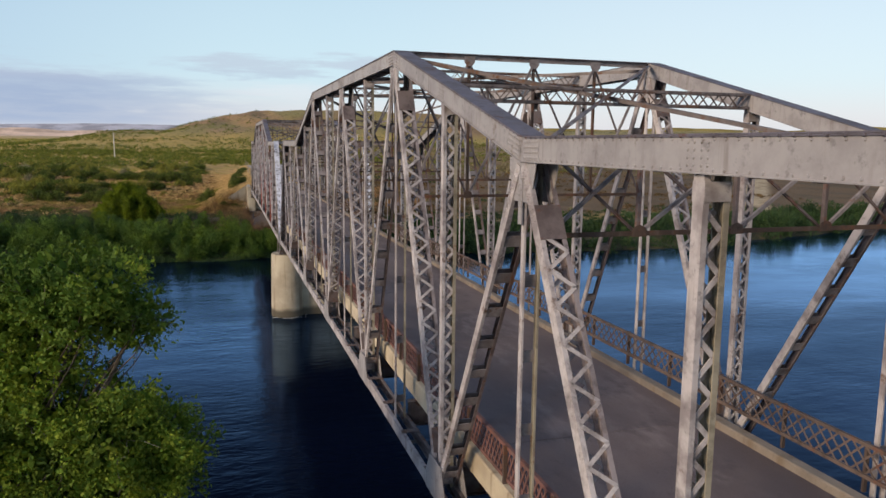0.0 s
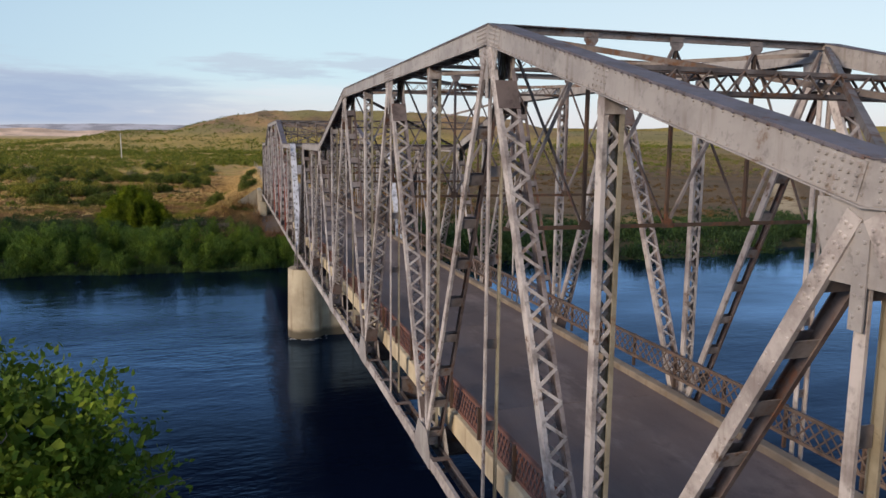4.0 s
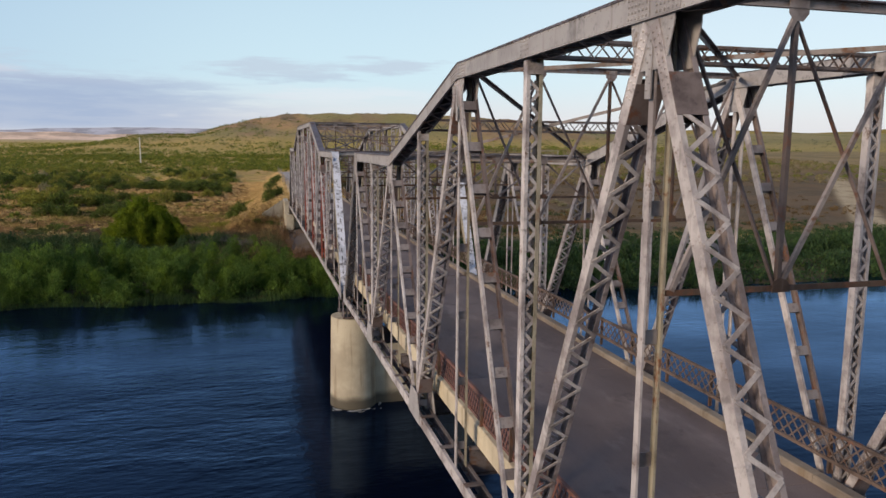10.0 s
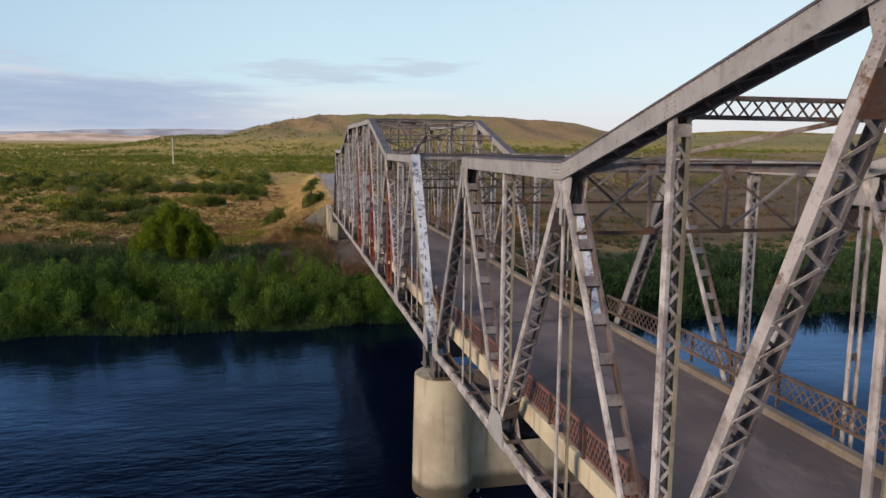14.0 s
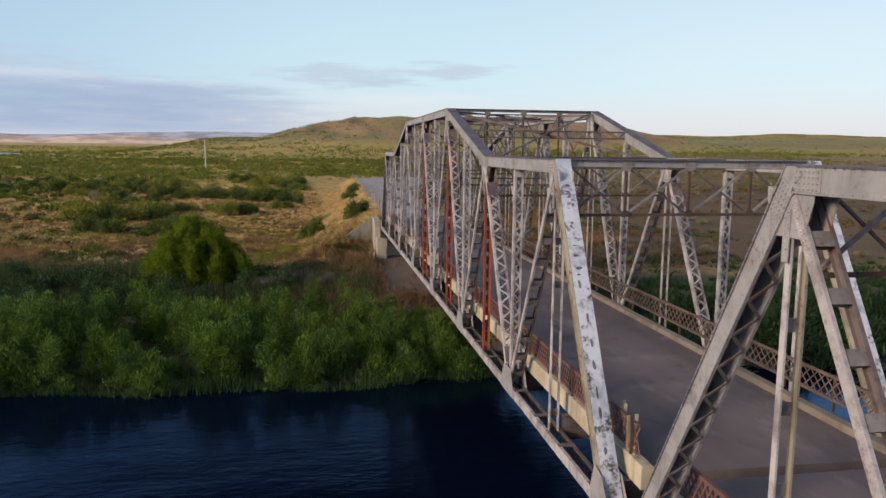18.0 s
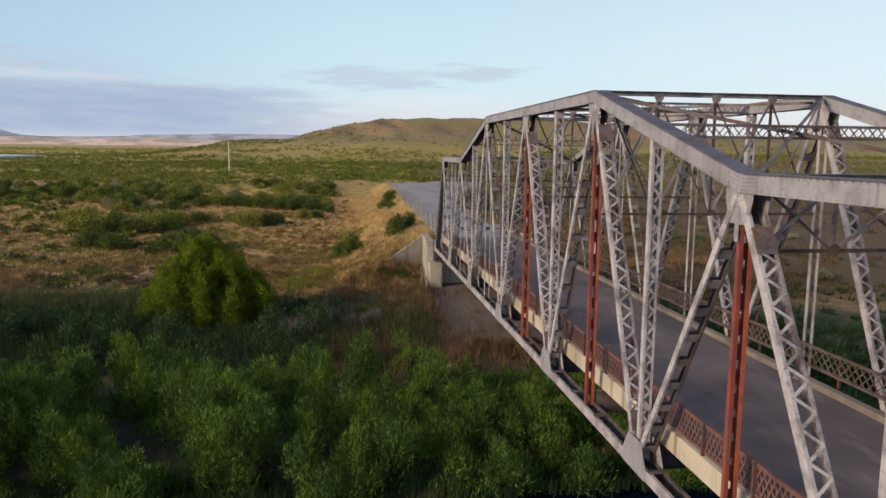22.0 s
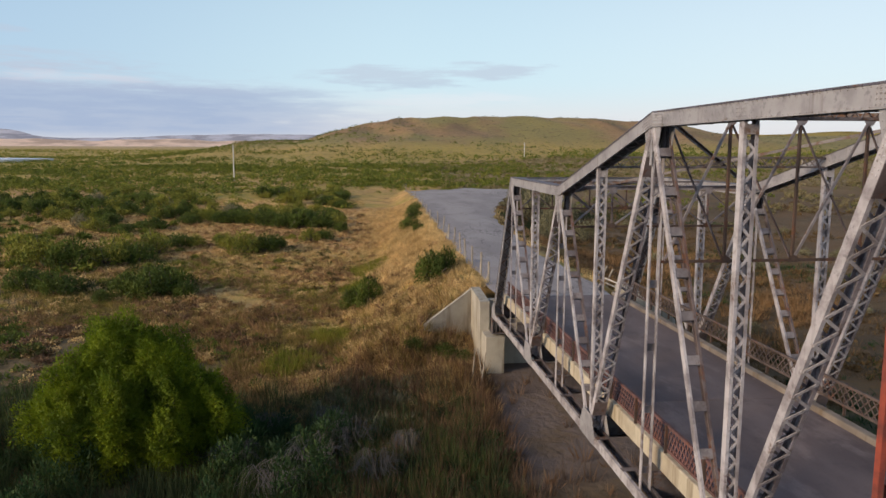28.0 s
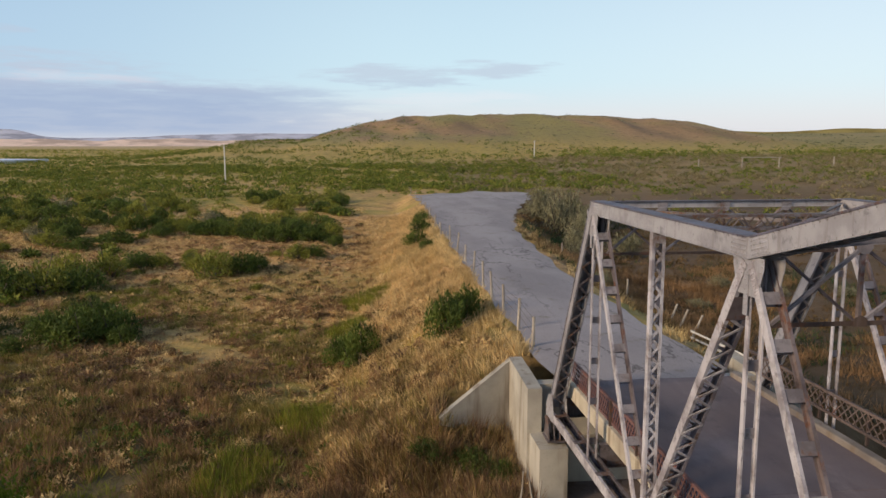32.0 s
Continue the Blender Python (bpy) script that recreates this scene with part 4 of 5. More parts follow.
for q in (0, 1):
    build_span(q)
    build_deck(q)
    for c in (0.0, W):
        build_railing(q, c)


# ---- pier and abutments ----
def ring_solid(name, parts_z, material, steps=28):
    """A round shaft through (z, radius) rings."""
    bm = bmesh.new()
    rows = [[bm.verts.new((r * math.cos(k * math.tau / steps), r * math.sin(k * math.tau / steps), z)) for k in range(steps)] for z, r in parts_z]
    for lo, hi in zip(rows, rows[1:]):
        for k in range(steps):
            bm.faces.new((lo[k], lo[(k + 1) % steps], hi[(k + 1) % steps], hi[k]))
    bm.faces.new(rows[-1])
    bm.faces.new(rows[0][::-1])
    for f in bm.faces:
        f.smooth = len(f.verts) == 4
    me = bpy.data.meshes.new(name)
    bm.to_mesh(me)
    bm.free()
    me.materials.append(material)
    return me


def build_pier(y, top):
    pier = thing("bridge_pier", pose(0, y, 0), "stained beige concrete pier with two round shafts in the river", "bridge pier")
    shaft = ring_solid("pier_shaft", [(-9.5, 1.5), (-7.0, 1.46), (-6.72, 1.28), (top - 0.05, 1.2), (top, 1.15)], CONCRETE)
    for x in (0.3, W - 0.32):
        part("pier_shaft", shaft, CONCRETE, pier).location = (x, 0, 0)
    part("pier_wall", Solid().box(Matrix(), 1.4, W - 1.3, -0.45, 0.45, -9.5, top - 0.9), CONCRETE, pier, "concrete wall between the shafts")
    return pier


build_pier(61.45, -1.68)
near_pier = build_pier(-1.0, -1.14)
near_pier["label"] = "stained concrete pier at the near bank"


def build_abutment():
    ab = thing("bridge_abutment", pose(0, 0, 0), "pale stained concrete abutment with slanting wing wall", "abutment")
    xl, xr = -0.28, W + 1.6
    for x0, x1 in ((xl - 0.02, 0.72), (W - 0.72, W + 0.5)):
        part("bearing_pedestal", Solid().box(Matrix(), x0, x1, 122.55, 124.1, -8, -2.3), CONCRETE_PALE, ab, "concrete pedestal under the bearing")
    part("bridge_seat", Solid().box(Matrix(), xl + 0.3, xr, 124.1, 124.7, -8, -2.7), CONCRETE_PALE, ab)
    part("back_wall", Solid().box(Matrix(), xl + 0.45, xr - 0.3, 124.7, 125.2, -8, -0.66), CONCRETE_PALE, ab)
    for x0, x1, tip in ((xl - 0.12, xl + 0.42, -1), (xr - 0.35, xr + 0.19, 1)):
        part("cheek_wall", Solid().prism([(x0, 124.1, -8), (x0, 127.6, -8), (x0, 127.6, -0.45), (x0, 124.1, -0.62)], (x1 - x0, 0, 0)), CONCRETE_PALE, ab)
        xa, xb = (x0, x0 - 3.0) if tip < 0 else (x1, x1 + 3.0)
        part("wing_wall", Solid().prism([(xa, 127.4, -8), (xb, 126.4, -8), (xb, 126.4, -2.5), (xa, 127.4, -0.55)], (0, 0.35, 0)), CONCRETE_PALE, ab, "wing wall sloping down into the bank")
    return ab


build_abutment()


def foam(y, seed):
    """Thin torn streaks of foam where the current breaks on the pier's shafts."""
    draw = random.Random(seed)
    s = Solid()
    for x0 in (0.3, W - 0.32):
        for _ in range(38):
            a, r = draw.uniform(-2.6, 1.2), 1.33 + abs(draw.gauss(0, 0.16))
            c = Vector((x0 + r * math.cos(a), y + r * math.sin(a), WATER + 0.004))
            w, l = draw.uniform(0.015, 0.05), draw.uniform(0.06, 0.28)
            t = Vector((-math.sin(a), math.cos(a), 0)) * l
            n = Vector((math.cos(a), math.sin(a), 0)) * w
            s.prism([c - t, c + n * 0.6, c + t, c - n], (0, 0, 0.006))
    p = Paint("river_foam", 0.8)
    p.colour(p.mix(p.noise(4), (0.3, 0.32, 0.34), (0.5, 0.52, 0.54)))
    tagged(new("water_foam", s.mesh("water_foam", p.mat)), "thin white foam on the water around the pier", "foam", kind="stuff")


foam(61.45, 3)

# ---- approach road ----
ys = np.arange(123.95, 246.1, 1.5)
cols = np.linspace(-1, 1, 13)
xx = road_mid(ys)[:, None] + road_half(ys)[:, None] * cols[None]
edge = 1 + 0.05 * np.sin(ys * 0.7)[:, None] * np.abs(cols[None]) ** 3
xx = road_mid(ys)[:, None] + (xx - road_mid(ys)[:, None]) * edge
zz = road_z(ys)[:, None] + 0.05 - 0.1 * np.abs(cols[None]) ** 2 + 0 * xx
yy = np.repeat(ys[:, None], 13, 1) + smooth(ys, 222, 246)[:, None] * (3.5 * np.sin(3 * cols + 0.6) + 2.2 * np.sin(9 * cols))[None]   # ragged far end
rv = np.stack([xx, yy, zz], -1).reshape(-1, 3)
k = np.arange((len(ys) - 1) * 12)
a = k // 12 * 13 + k % 12
tagged(new("road", soup("road", rv, np.stack([a, a + 1, a + 14, a + 13], -1), GRAVEL, smooth=True)), "grey gravel approach road widening beyond the bridge", "road", kind="structure")


# ---- plants ----
rng = np.random.default_rng(7)


def unit(v):
    return v / (np.linalg.norm(v, axis=-1, keepdims=True) + 1e-9)


def blades(base, way, length, width, face=None):
    """Slender pointed leaves from base along way (arrays), their flat side towards face where it is given."""
    way = unit(way)
    flat = unit(rng.normal(size=way.shape)) if face is None else face + rng.normal(size=way.shape) * 0.45
    side = unit(np.cross(way, flat)) * (np.asarray(width) / 2).reshape(-1, 1)
    l = np.asarray(length).reshape(-1, 1)
    return np.stack([base - side, base + side, base + way * l], 1).reshape(-1, 3)


def leaf_mesh(name, verts, material):
    return soup(name, verts, np.arange(len(verts)).reshape(-1, 3), material)


def kite_leaves(name, base, way, length, width, face, material):
    """Broad leaves, widest near the stalk and folded a little along the rib."""
    way = unit(way)
    side = unit(np.cross(way, face + rng.normal(size=way.shape) * 0.5))
    up = np.cross(side, way)
    l, w = length.reshape(-1, 1), width.reshape(-1, 1) / 2
    mid = base + way * l * 0.4 + up * w * 0.3
    v = np.stack([base, mid + side * w, base + way * l, mid - side * w], 1).reshape(-1, 3)
    return soup(name, v, np.arange(len(v)).reshape(-1, 4), material)


def lobe_points(centre, radius, n, up_bias, shell, lumps):
    d = unit(rng.normal(size=(n, 3)))
    lump = 1 + lumps * np.sin(d[:, 0] * 5 + centre[0] * 3) * np.sin(d[:, 1] * 4 + centre[1]) + lumps * 0.6 * np.sin(d[:, 2] * 7 + d[:, 0] * 6 + centre[2])
    r = (shell + (1 - shell) * rng.random(n) ** 0.6) * lump
    base = np.array(centre) + d * r[:, None] * np.array(radius)
    return base, d * 0.7 + rng.normal(size=(n, 3)) * 0.7 + np.array([0, 0, up_bias]), d


def lobe(centre, radius, n, length, width, up_bias=0.3, shell=0.45, lumps=0.3):
    """Leaves through an uneven lobe of a crown."""
    base, way, d = lobe_points(centre, radius, n, up_bias, shell, lumps)
    return blades(base, way, length * rng.uniform(0.6, 1.3, n), width * rng.uniform(0.6, 1.3, n), d)


def limb(solid, a, b, r0, r1, bow=0.0, steps=5, sides=6):
    """A tapered, slightly bent branch."""
    a, b = Vector(a), Vector(b)
    z = (b - a).normalized()
    x = z.orthogonal().normalized()
    y = z.cross(x)
    rings = []
    for j in range(steps + 1):
        f = j / steps
        c = a.lerp(b, f) + x * (bow * math.sin(f * math.pi)) + y * (bow * 0.4 * math.sin(f * 5))
        r = r0 + (r1 - r0) * f
        rings.append([c + x * (r * math.cos(k * math.tau / sides)) + y * (r * math.sin(k * math.tau / sides)) for k in range(sides)])
    k = len(solid.v)
    for ring in rings:
        solid.v += ring
    for j in range(steps):
        for q in range(sides):
            o = k + j * sides
            solid.f.append((o + q, o + (q + 1) % sides, o + sides + (q + 1) % sides, o + sides + q))
    return solid


def build_tree(name, base, fork, lobes, count, length, width, material, label, up_bias=0.2, trunk=0.26, lumps=0.3, broad=False):
    tree = thing(name, pose(0, 0, 0), label, "tree")
    wood = limb(Solid(), base, fork, trunk, trunk * 0.7, 0.15, 5, 8)
    part("trunk", wood, BARK, tree)
    total = sum(r[0] * r[1] * r[2] for _, r in lobes)
    for c, r in lobes:
        b = Solid()
        limb(b, Vector(fork) - Vector((0, 0, 0.2)), c, trunk * 0.3, 0.025, 0.25)
        for _ in range(9):
            d = Vector(unit(rng.normal(size=3)) * np.array(r) * 0.85)
            f = rng.uniform(0.55, 1)
            limb(b, Vector(fork).lerp(Vector(c), f), Vector(c) + d, 0.022, 0.006, 0.12, 4, 5)
        part("limb", b, BARK, tree)
        n = int(count * r[0] * r[1] * r[2] / total)
        if not broad:
            part("crown", leaf_mesh("crown", lobe(c, r, n, length, width, up_bias, lumps=lumps), material), material, tree)
            continue
        # leaves gather in sprigs, with gaps that show the twigs
        seed_base, _, out = lobe_points(c, r, n // 26, up_bias, 0.4, lumps)
        k = np.repeat(np.arange(n // 26), 26)
        spot = seed_base[k] + rng.normal(size=(len(k), 3)) * 0.075
        way = out[k] * 0.5 + rng.normal(size=(len(k), 3)) * 0.7 + np.array([0, 0, up_bias])
        part("crown", kite_leaves("crown", spot, way, length * rng.uniform(0.6, 1.3, len(k)), width * rng.uniform(0.6, 1.3, len(k)), out[k], material), material, tree)
        spot, way, out = lobe_points(c, np.array(r) * 0.78, n // 14, up_bias, 0.3, lumps)
        part("inner_foliage", kite_leaves("inner_foliage", spot, way, np.full(len(spot), 0.2), np.full(len(spot), 0.13), out, material), material, tree)
        bare = Solid()
        for _ in range(7):
            d = Vector(unit(rng.normal(size=3)) * np.array(r))
            knee = Vector(c) + d * rng.uniform(0.55, 0.8)
            limb(bare, Vector(c) + d * 0.2, knee, 0.012, 0.008, 0.08, 3, 4)
            for _ in range(3):
                limb(bare, knee, knee + d * rng.uniform(0.25, 0.45) + Vector(rng.normal(size=3) * 0.16), 0.007, 0.003, 0.04, 2, 4)
        tagged(part("dead_twigs", bare, DEADWOOD, tree, "grey leafless twigs"), kind="stuff")
    return tree


build_tree("cottonwood_tree", (-10.34, 11.78, -7.09), (-9.74, 14.38, -1.89),
           [((-6.84, 15.58, 4.91), (1.0, 1.1, 0.75)), ((-6.09, 15.48, 4.51), (0.62, 0.7, 0.55)), ((-7.84, 15.88, 4.81), (0.95, 1.1, 0.8)), ((-8.94, 16.18, 4.31), (1.2, 1.3, 1.2)), ((-7.54, 15.68, 3.81), (0.85, 0.9, 0.6)),
            ((-6.54, 15.48, 2.6), (1.2, 1.2, 1.0)), ((-5.84, 15.38, 2.15), (0.9, 0.9, 0.95)), ((-7.94, 15.58, 2.81), (1.0, 1.1, 0.9)), ((-7.14, 15.48, 1.21), (1.35, 1.3, 0.9)), ((-9.24, 15.88, 2.51), (1.4, 1.4, 1.3)), ((-10.24, 16.38, 3.91), (1.3, 1.4, 1.4)),
            ((-6.34, 15.18, -0.09), (1.4, 1.5, 1.2)), ((-8.54, 15.08, 0.51), (1.6, 1.5, 1.4)), ((-7.44, 14.58, -2.09), (1.7, 1.6, 1.6))],
           225000, 0.078, 0.05, LEAF_TREE, "leafy green cottonwood leaning over the river from the bank", 0.1, 0.24, 0.35, True)
build_tree("willow_tree", (-16.9, 115.6, -5.8), (-16.9, 115.6, -4.4),
           [((-17.7, 116.2, -0.40), (1.15, 1.2, 1.3)), ((-17.4, 116.0, -1.85), (1.35, 1.3, 1.6)), ((-15.9, 115.2, -1.65), (1.15, 1.1, 1.5)), ((-15.3, 115.0, -2.96), (1.3, 1.1, 1.7)), ((-19.2, 115.8, -2.15), (1.2, 1.2, 1.5)),
            ((-19.8, 115.6, -3.29), (1.25, 1.2, 1.6)), ((-14.1, 115.6, -2.75), (1.05, 1.1, 1.4)), ((-13.4, 115.2, -3.76), (1.1, 1.1, 1.5)), ((-17.2, 114.2, -2.75), (1.25, 1.0, 1.6)), ((-17.0, 114.0, -3.96), (1.3, 1.0, 1.5)),
            ((-20.9, 116.2, -3.90), (1.05, 1.1, 1.4)), ((-18.6, 117.4, -1.45), (1.2, 1.2, 1.6)), ((-15.7, 117.0, -1.85), (1.2, 1.1, 1.7)), ((-15.2, 113.8, -3.90), (1.1, 1.0, 1.4)), ((-18.9, 114.2, -3.83), (1.2, 1.0, 1.5)), ((-16.4, 116.4, -0.95), (0.9, 1.0, 1.2))],
           120000, 0.17, 0.062, LEAF_WILLOW, "bright green bushy willow growing behind the river thicket", 0.45, 0.22, 0.3)


def scatter(n, x0, x1, y0, y1):
    return np.stack([rng.uniform(x0, x1, n), rng.uniform(y0, y1, n)], -1)


def on_land(xy):
    return np.concatenate([xy, land_z(xy[:, 0], xy[:, 1])[:, None]], -1)


def thicket(name, n, x0, x1, depth, tall, lobes, per, size, length, width, material, label, seed_edge=0.0, plumes=1.0):
    """Bushes crowding the river's edge: each a cluster of leafy lobes, higher in the middle, with gaps between."""
    x = rng.uniform(x0, x1, n)
    y = bank_y(x) + seed_edge + rng.random(n) * depth
    h = tall * (0.45 + 0.55 * np.clip(wavy(x, y, 2.6, 4) * 0.7 + 0.5, 0, 1)) * rng.uniform(0.75, 1.15, n)
    h = np.where((x > -1.2) & (x < W + 1.5), h * 0.55, h)
    base = np.stack([x, y, np.maximum(land_z(x, y), WATER - 0.1)], -1)
    i = np.repeat(np.arange(n), lobes)
    m = len(i)
    f = np.tile(np.linspace(0.12, 1.0, lobes), n)
    a = rng.random(m) * math.tau
    r = size * rng.uniform(0.5, 0.85, m) * (1.12 - 0.35 * f)
    out = size * (1.15 - 0.85 * f) * rng.uniform(0.6, 1.15, m)
    z = np.maximum(f * h[i] - r * 0.6, 0.2 * r)
    centre = base[i] + np.stack([np.cos(a) * out, np.sin(a) * out, z], -1)
    j = np.repeat(np.arange(m), per)
    d = unit(rng.normal(size=(m * per, 3)) + np.array([0, 0, 0.35]))
    reach = r[j] * (0.62 + 0.42 * rng.random(m * per) ** 0.7) * (1 + 0.28 * np.sin(d[:, 0] * 6 + j * 1.3) * np.sin(d[:, 1] * 5 + j * 0.7))
    pos = centre[j] + d * reach[:, None] * np.array([1, 1, 1.05 * plumes])
    pos[:, 2] = np.maximum(pos[:, 2], base[i][j][:, 2] + 0.03)
    way = d * 0.6 + np.array([0, 0, 0.75]) + rng.normal(size=d.shape) * 0.35
    v = blades(pos, way, length * rng.uniform(0.6, 1.4, m * per), width * rng.uniform(0.6, 1.4, m * per), d)
    return tagged(new(name, leaf_mesh(name, v, material)), label, "shrubs", kind="stuff")


thicket("bank_willows", 300, -46, 10, 11.0, 3.5, 7, 170, 0.85, 0.2, 0.05, LEAF_BANK, "dense dark green willow thicket along the river bank", -0.9, 1.15)
thicket("bank_willow_tips", 80, -42, 3, 10, 3.6, 6, 150, 0.7, 0.22, 0.05, LEAF_WILLOW_DIM, "brighter green willow shoots in the bank thicket", 0.2, 1.25)
thicket("damp_thicket", 240, -58, -8.0, 17.0, 2.3, 6, 100, 0.85, 0.2, 0.07, LEAF_DARK, "dark green thicket between the willows and the dry ground", 10.5, 1.1)
thicket("bank_willows_upstream", 300, -190, -44, 17, 3.6, 6, 44, 1.5, 0.45, 0.17, LEAF_BANK, "dark green willow thicket farther along the bank", -1.0)
thicket("damp_thicket_upstream", 200, -190, -56, 15, 2.4, 5, 40, 1.4, 0.42, 0.17, LEAF_DARK, "dark green thicket farther along the bank", 13.0)
thicket("bank_willows_downstream", 340, 9, 120, 15, 2.6, 6, 40, 1.3, 0.4, 0.15, LEAF_DARK, "green willow thicket on the bank beyond the bridge", -0.8)


def reed_bed(name, n, x0, x1, depth, tall, material, label, edge):
    """Upright blades in the shallows at the bank's foot."""
    x = rng.uniform(x0, x1, n)
    y = bank_y(x) + edge + rng.random(n) * depth
    i = np.repeat(np.arange(n), 22)
    m = len(i)
    base = np.stack([x, y, np.maximum(land_z(x, y), WATER - 0.1)], -1)[i] + np.concatenate([rng.normal(size=(m, 2)) * 0.16, np.zeros((m, 1))], -1)
    way = np.concatenate([rng.normal(size=(m, 2)) * 0.22, np.ones((m, 1))], -1)
    v = blades(base, way, tall * rng.uniform(0.5, 1.2, m) * np.clip(0.7 + 0.5 * wavy(x, y, 3, 2), 0.3, 1.2)[i], 0.045 * rng.uniform(0.7, 1.3, m))
    return tagged(new(name, leaf_mesh(name, v, material)), label, "reeds", kind="stuff")


reed_bed("bank_reeds", 1300, -46, 8, 2.2, 0.95, LEAF_DARK, "dark green reeds standing at the water's edge", -1.2)


def grass(name, n, x0, x1, y0, y1, tall, width, keep, material, label, lean=0.35, per=22, spread_r=0.17):
    """Grass in tufts: blades fan out from each root."""
    xy = scatter(n // 8, x0, x1, y0, y1)
    xy = xy[rng.random(len(xy)) < keep(xy[:, 0], xy[:, 1])]
    xy = xy[np.abs(xy[:, 0] - road_mid(xy[:, 1])) > np.where(xy[:, 1] > 122, road_half(xy[:, 1]) + 0.25, 0)]
    size = rng.uniform(0.55, 1.3, len(xy))
    i = np.repeat(np.arange(len(xy)), per)
    m = len(i)
    fan = rng.normal(size=(m, 2))
    base = on_land(xy)[i] + np.concatenate([fan * spread_r * size[i][:, None], np.full((m, 1), -0.05)], -1)
    way = np.concatenate([fan * lean + rng.normal(size=(m, 2)) * 0.15, np.ones((m, 1))], -1)
    v = blades(base, way, tall * size[i] * rng.uniform(0.6, 1.2, m), 0.8 * width * rng.uniform(0.7, 1.4, m))
    return tagged(new(name, leaf_mesh(name, v, material)), label, "grass", kind="stuff")


def clumps(s, seed, lo=0.0, hi=0.6):
    return lambda x, y: np.clip((wavy(x, y, s, seed) - lo) / (hi - lo), 0, 1)


def beside_road(x, y):
    out = np.abs(x - road_mid(y)) - road_half(y)
    return smooth(y, 123, 128) * smooth(out, 11, 4) * np.where(x > road_mid(y), 0.08, 1.0)


grass("reed_grass", 36000, -60, -1.5, 104, 124, 1.25, 0.05, lambda x, y: smooth(y, 103, 107) * smooth(y + 0.25 * x, 123, 113), LEAF_REED, "tall dark green reed grass behind the thicket", 0.2)
grass("brown_grass", 36000, -9, 9, 102, 127, 0.95, 0.04, lambda x, y: np.where((x > -0.4) & (y > 109), 0.06, 1.0) * smooth(y + 0.5 * np.abs(x - 3), 103, 110) * (0.4 + 0.6 * clumps(2.2, 1)(x, y)), GRASS_RUSSET, "dry russet grass in front of the abutment", 0.25)
grass("slope_grass", 15000, -14, -0.5, 117, 127.5, 0.6, 0.04, lambda x, y: smooth(y, 116, 122) * (0.3 + 0.7 * clumps(1.8, 6, -0.3)(x, y)), GRASS_DRY, "golden grass on the rough slope beside the abutment", 0.4)
grass("slope_green_grass", 26000, -15, -1, 117, 136, 0.6, 0.04, lambda x, y: 0.15 + 0.85 * clumps(2.6, 5, -0.2)(x, y), GRASS_OLIVE, "dull olive grass on the rough slope", 0.4)
grass("slope_brown_grass", 26000, -15, -1, 117, 133, 0.6, 0.04, lambda x, y: 0.2 + 0.8 * clumps(2.2, 9, -0.2)(x, y), GRASS_BROWN, "brown dead grass on the rough slope", 0.4)
grass("golden_grass", 230000, -16, 14, 121, 214, 0.6, 0.04, lambda x, y: beside_road(x, y) * (0.35 + 0.65 * clumps(1.6, 2, -0.4)(x, y)), GRASS_DRY, "golden dry grass on the slope of the road bank", 0.4)
grass("bottom_grass", 64000, -50, -4, 116, 146, 0.75, 0.045, lambda x, y: smooth(y + 3 * wavy(x, y, 6, 3) + 0.5 * (x + 14), 120, 112) * (0.3 + 0.7 * clumps(3.5, 8, -0.5)(x, y)) * (0.25 + 0.75 * smooth(x, -7, -15)), LEAF_REED, "dull green rough grass on the damp ground", 0.4)
grass("bottom_brown_grass", 80000, -45, -3, 117, 146, 0.65, 0.045, lambda x, y: smooth(y + 5 * wavy(x, y, 6, 3), 148, 130) * clumps(4.5, 4, -0.1)(x, y), GRASS_BROWN, "rust-brown dead grass on the damp ground", 0.4)
grass("plain_grass", 120000, -75, -6, 124, 235, 0.42, 0.06, lambda x, y: (0.25 + 0.75 * clumps(6, 5, -0.6, 0.5)(x, y)) * smooth(y + 5 * wavy(x, y, 6, 3) + 12 * smooth(x, -18, -8), 134, 148), GRASS_DRY, "dry tan grass on the floodplain", 0.6, 14, 0.22)
grass("plain_brown_grass", 60000, -70, -5, 128, 215, 0.4, 0.06, lambda x, y: clumps(5, 11, -0.1, 0.6)(x, y) * smooth(y, 126, 140), GRASS_BROWN, "brown dead grass on the floodplain", 0.6, 14, 0.22)
grass("olive_grass", 100000, -60, -5, 117, 165, 0.55, 0.05, lambda x, y: clumps(4, 13, -0.3, 0.5)(x, y) * smooth(y, 168, 140) * smooth(y + 0.4 * (x + 10), 122, 134), GRASS_OLIVE, "olive half-dry grass on the floodplain", 0.45)
grass("green_grass", 50000, -40, -4, 118, 180, 0.5, 0.045, lambda x, y: clumps(7, 9, 0.1, 0.7)(x, y), GRASS_GREEN, "patches of green grass on the floodplain", 0.4)
grass("right_slope_grass", 80000, 9, 55, 122, 214, 0.5, 0.06, lambda x, y: (0.25 + 0.75 * clumps(4, 7, -0.4, 0.6)(x, y)) * smooth(x, 52, 30), GRASS_UMBER, "brown rough grass on the slope below the road", 0.5, 14, 0.22)
grass("right_russet_grass", 26000, 11, 34, 126, 172, 0.85, 0.05, lambda x, y: clumps(3.5, 6, -0.3, 0.4)(x, y) * smooth(x, 36, 26), GRASS_BROWN, "tall orange-brown grass beside the road", 0.35)
grass("right_green_grass", 40000, 9, 50, 122, 205, 0.55, 0.06, lambda x, y: clumps(7, 2, 0.0, 0.6)(x, y), LEAF_DARK, "green grass in the hollow below the road", 0.4, 14, 0.22)
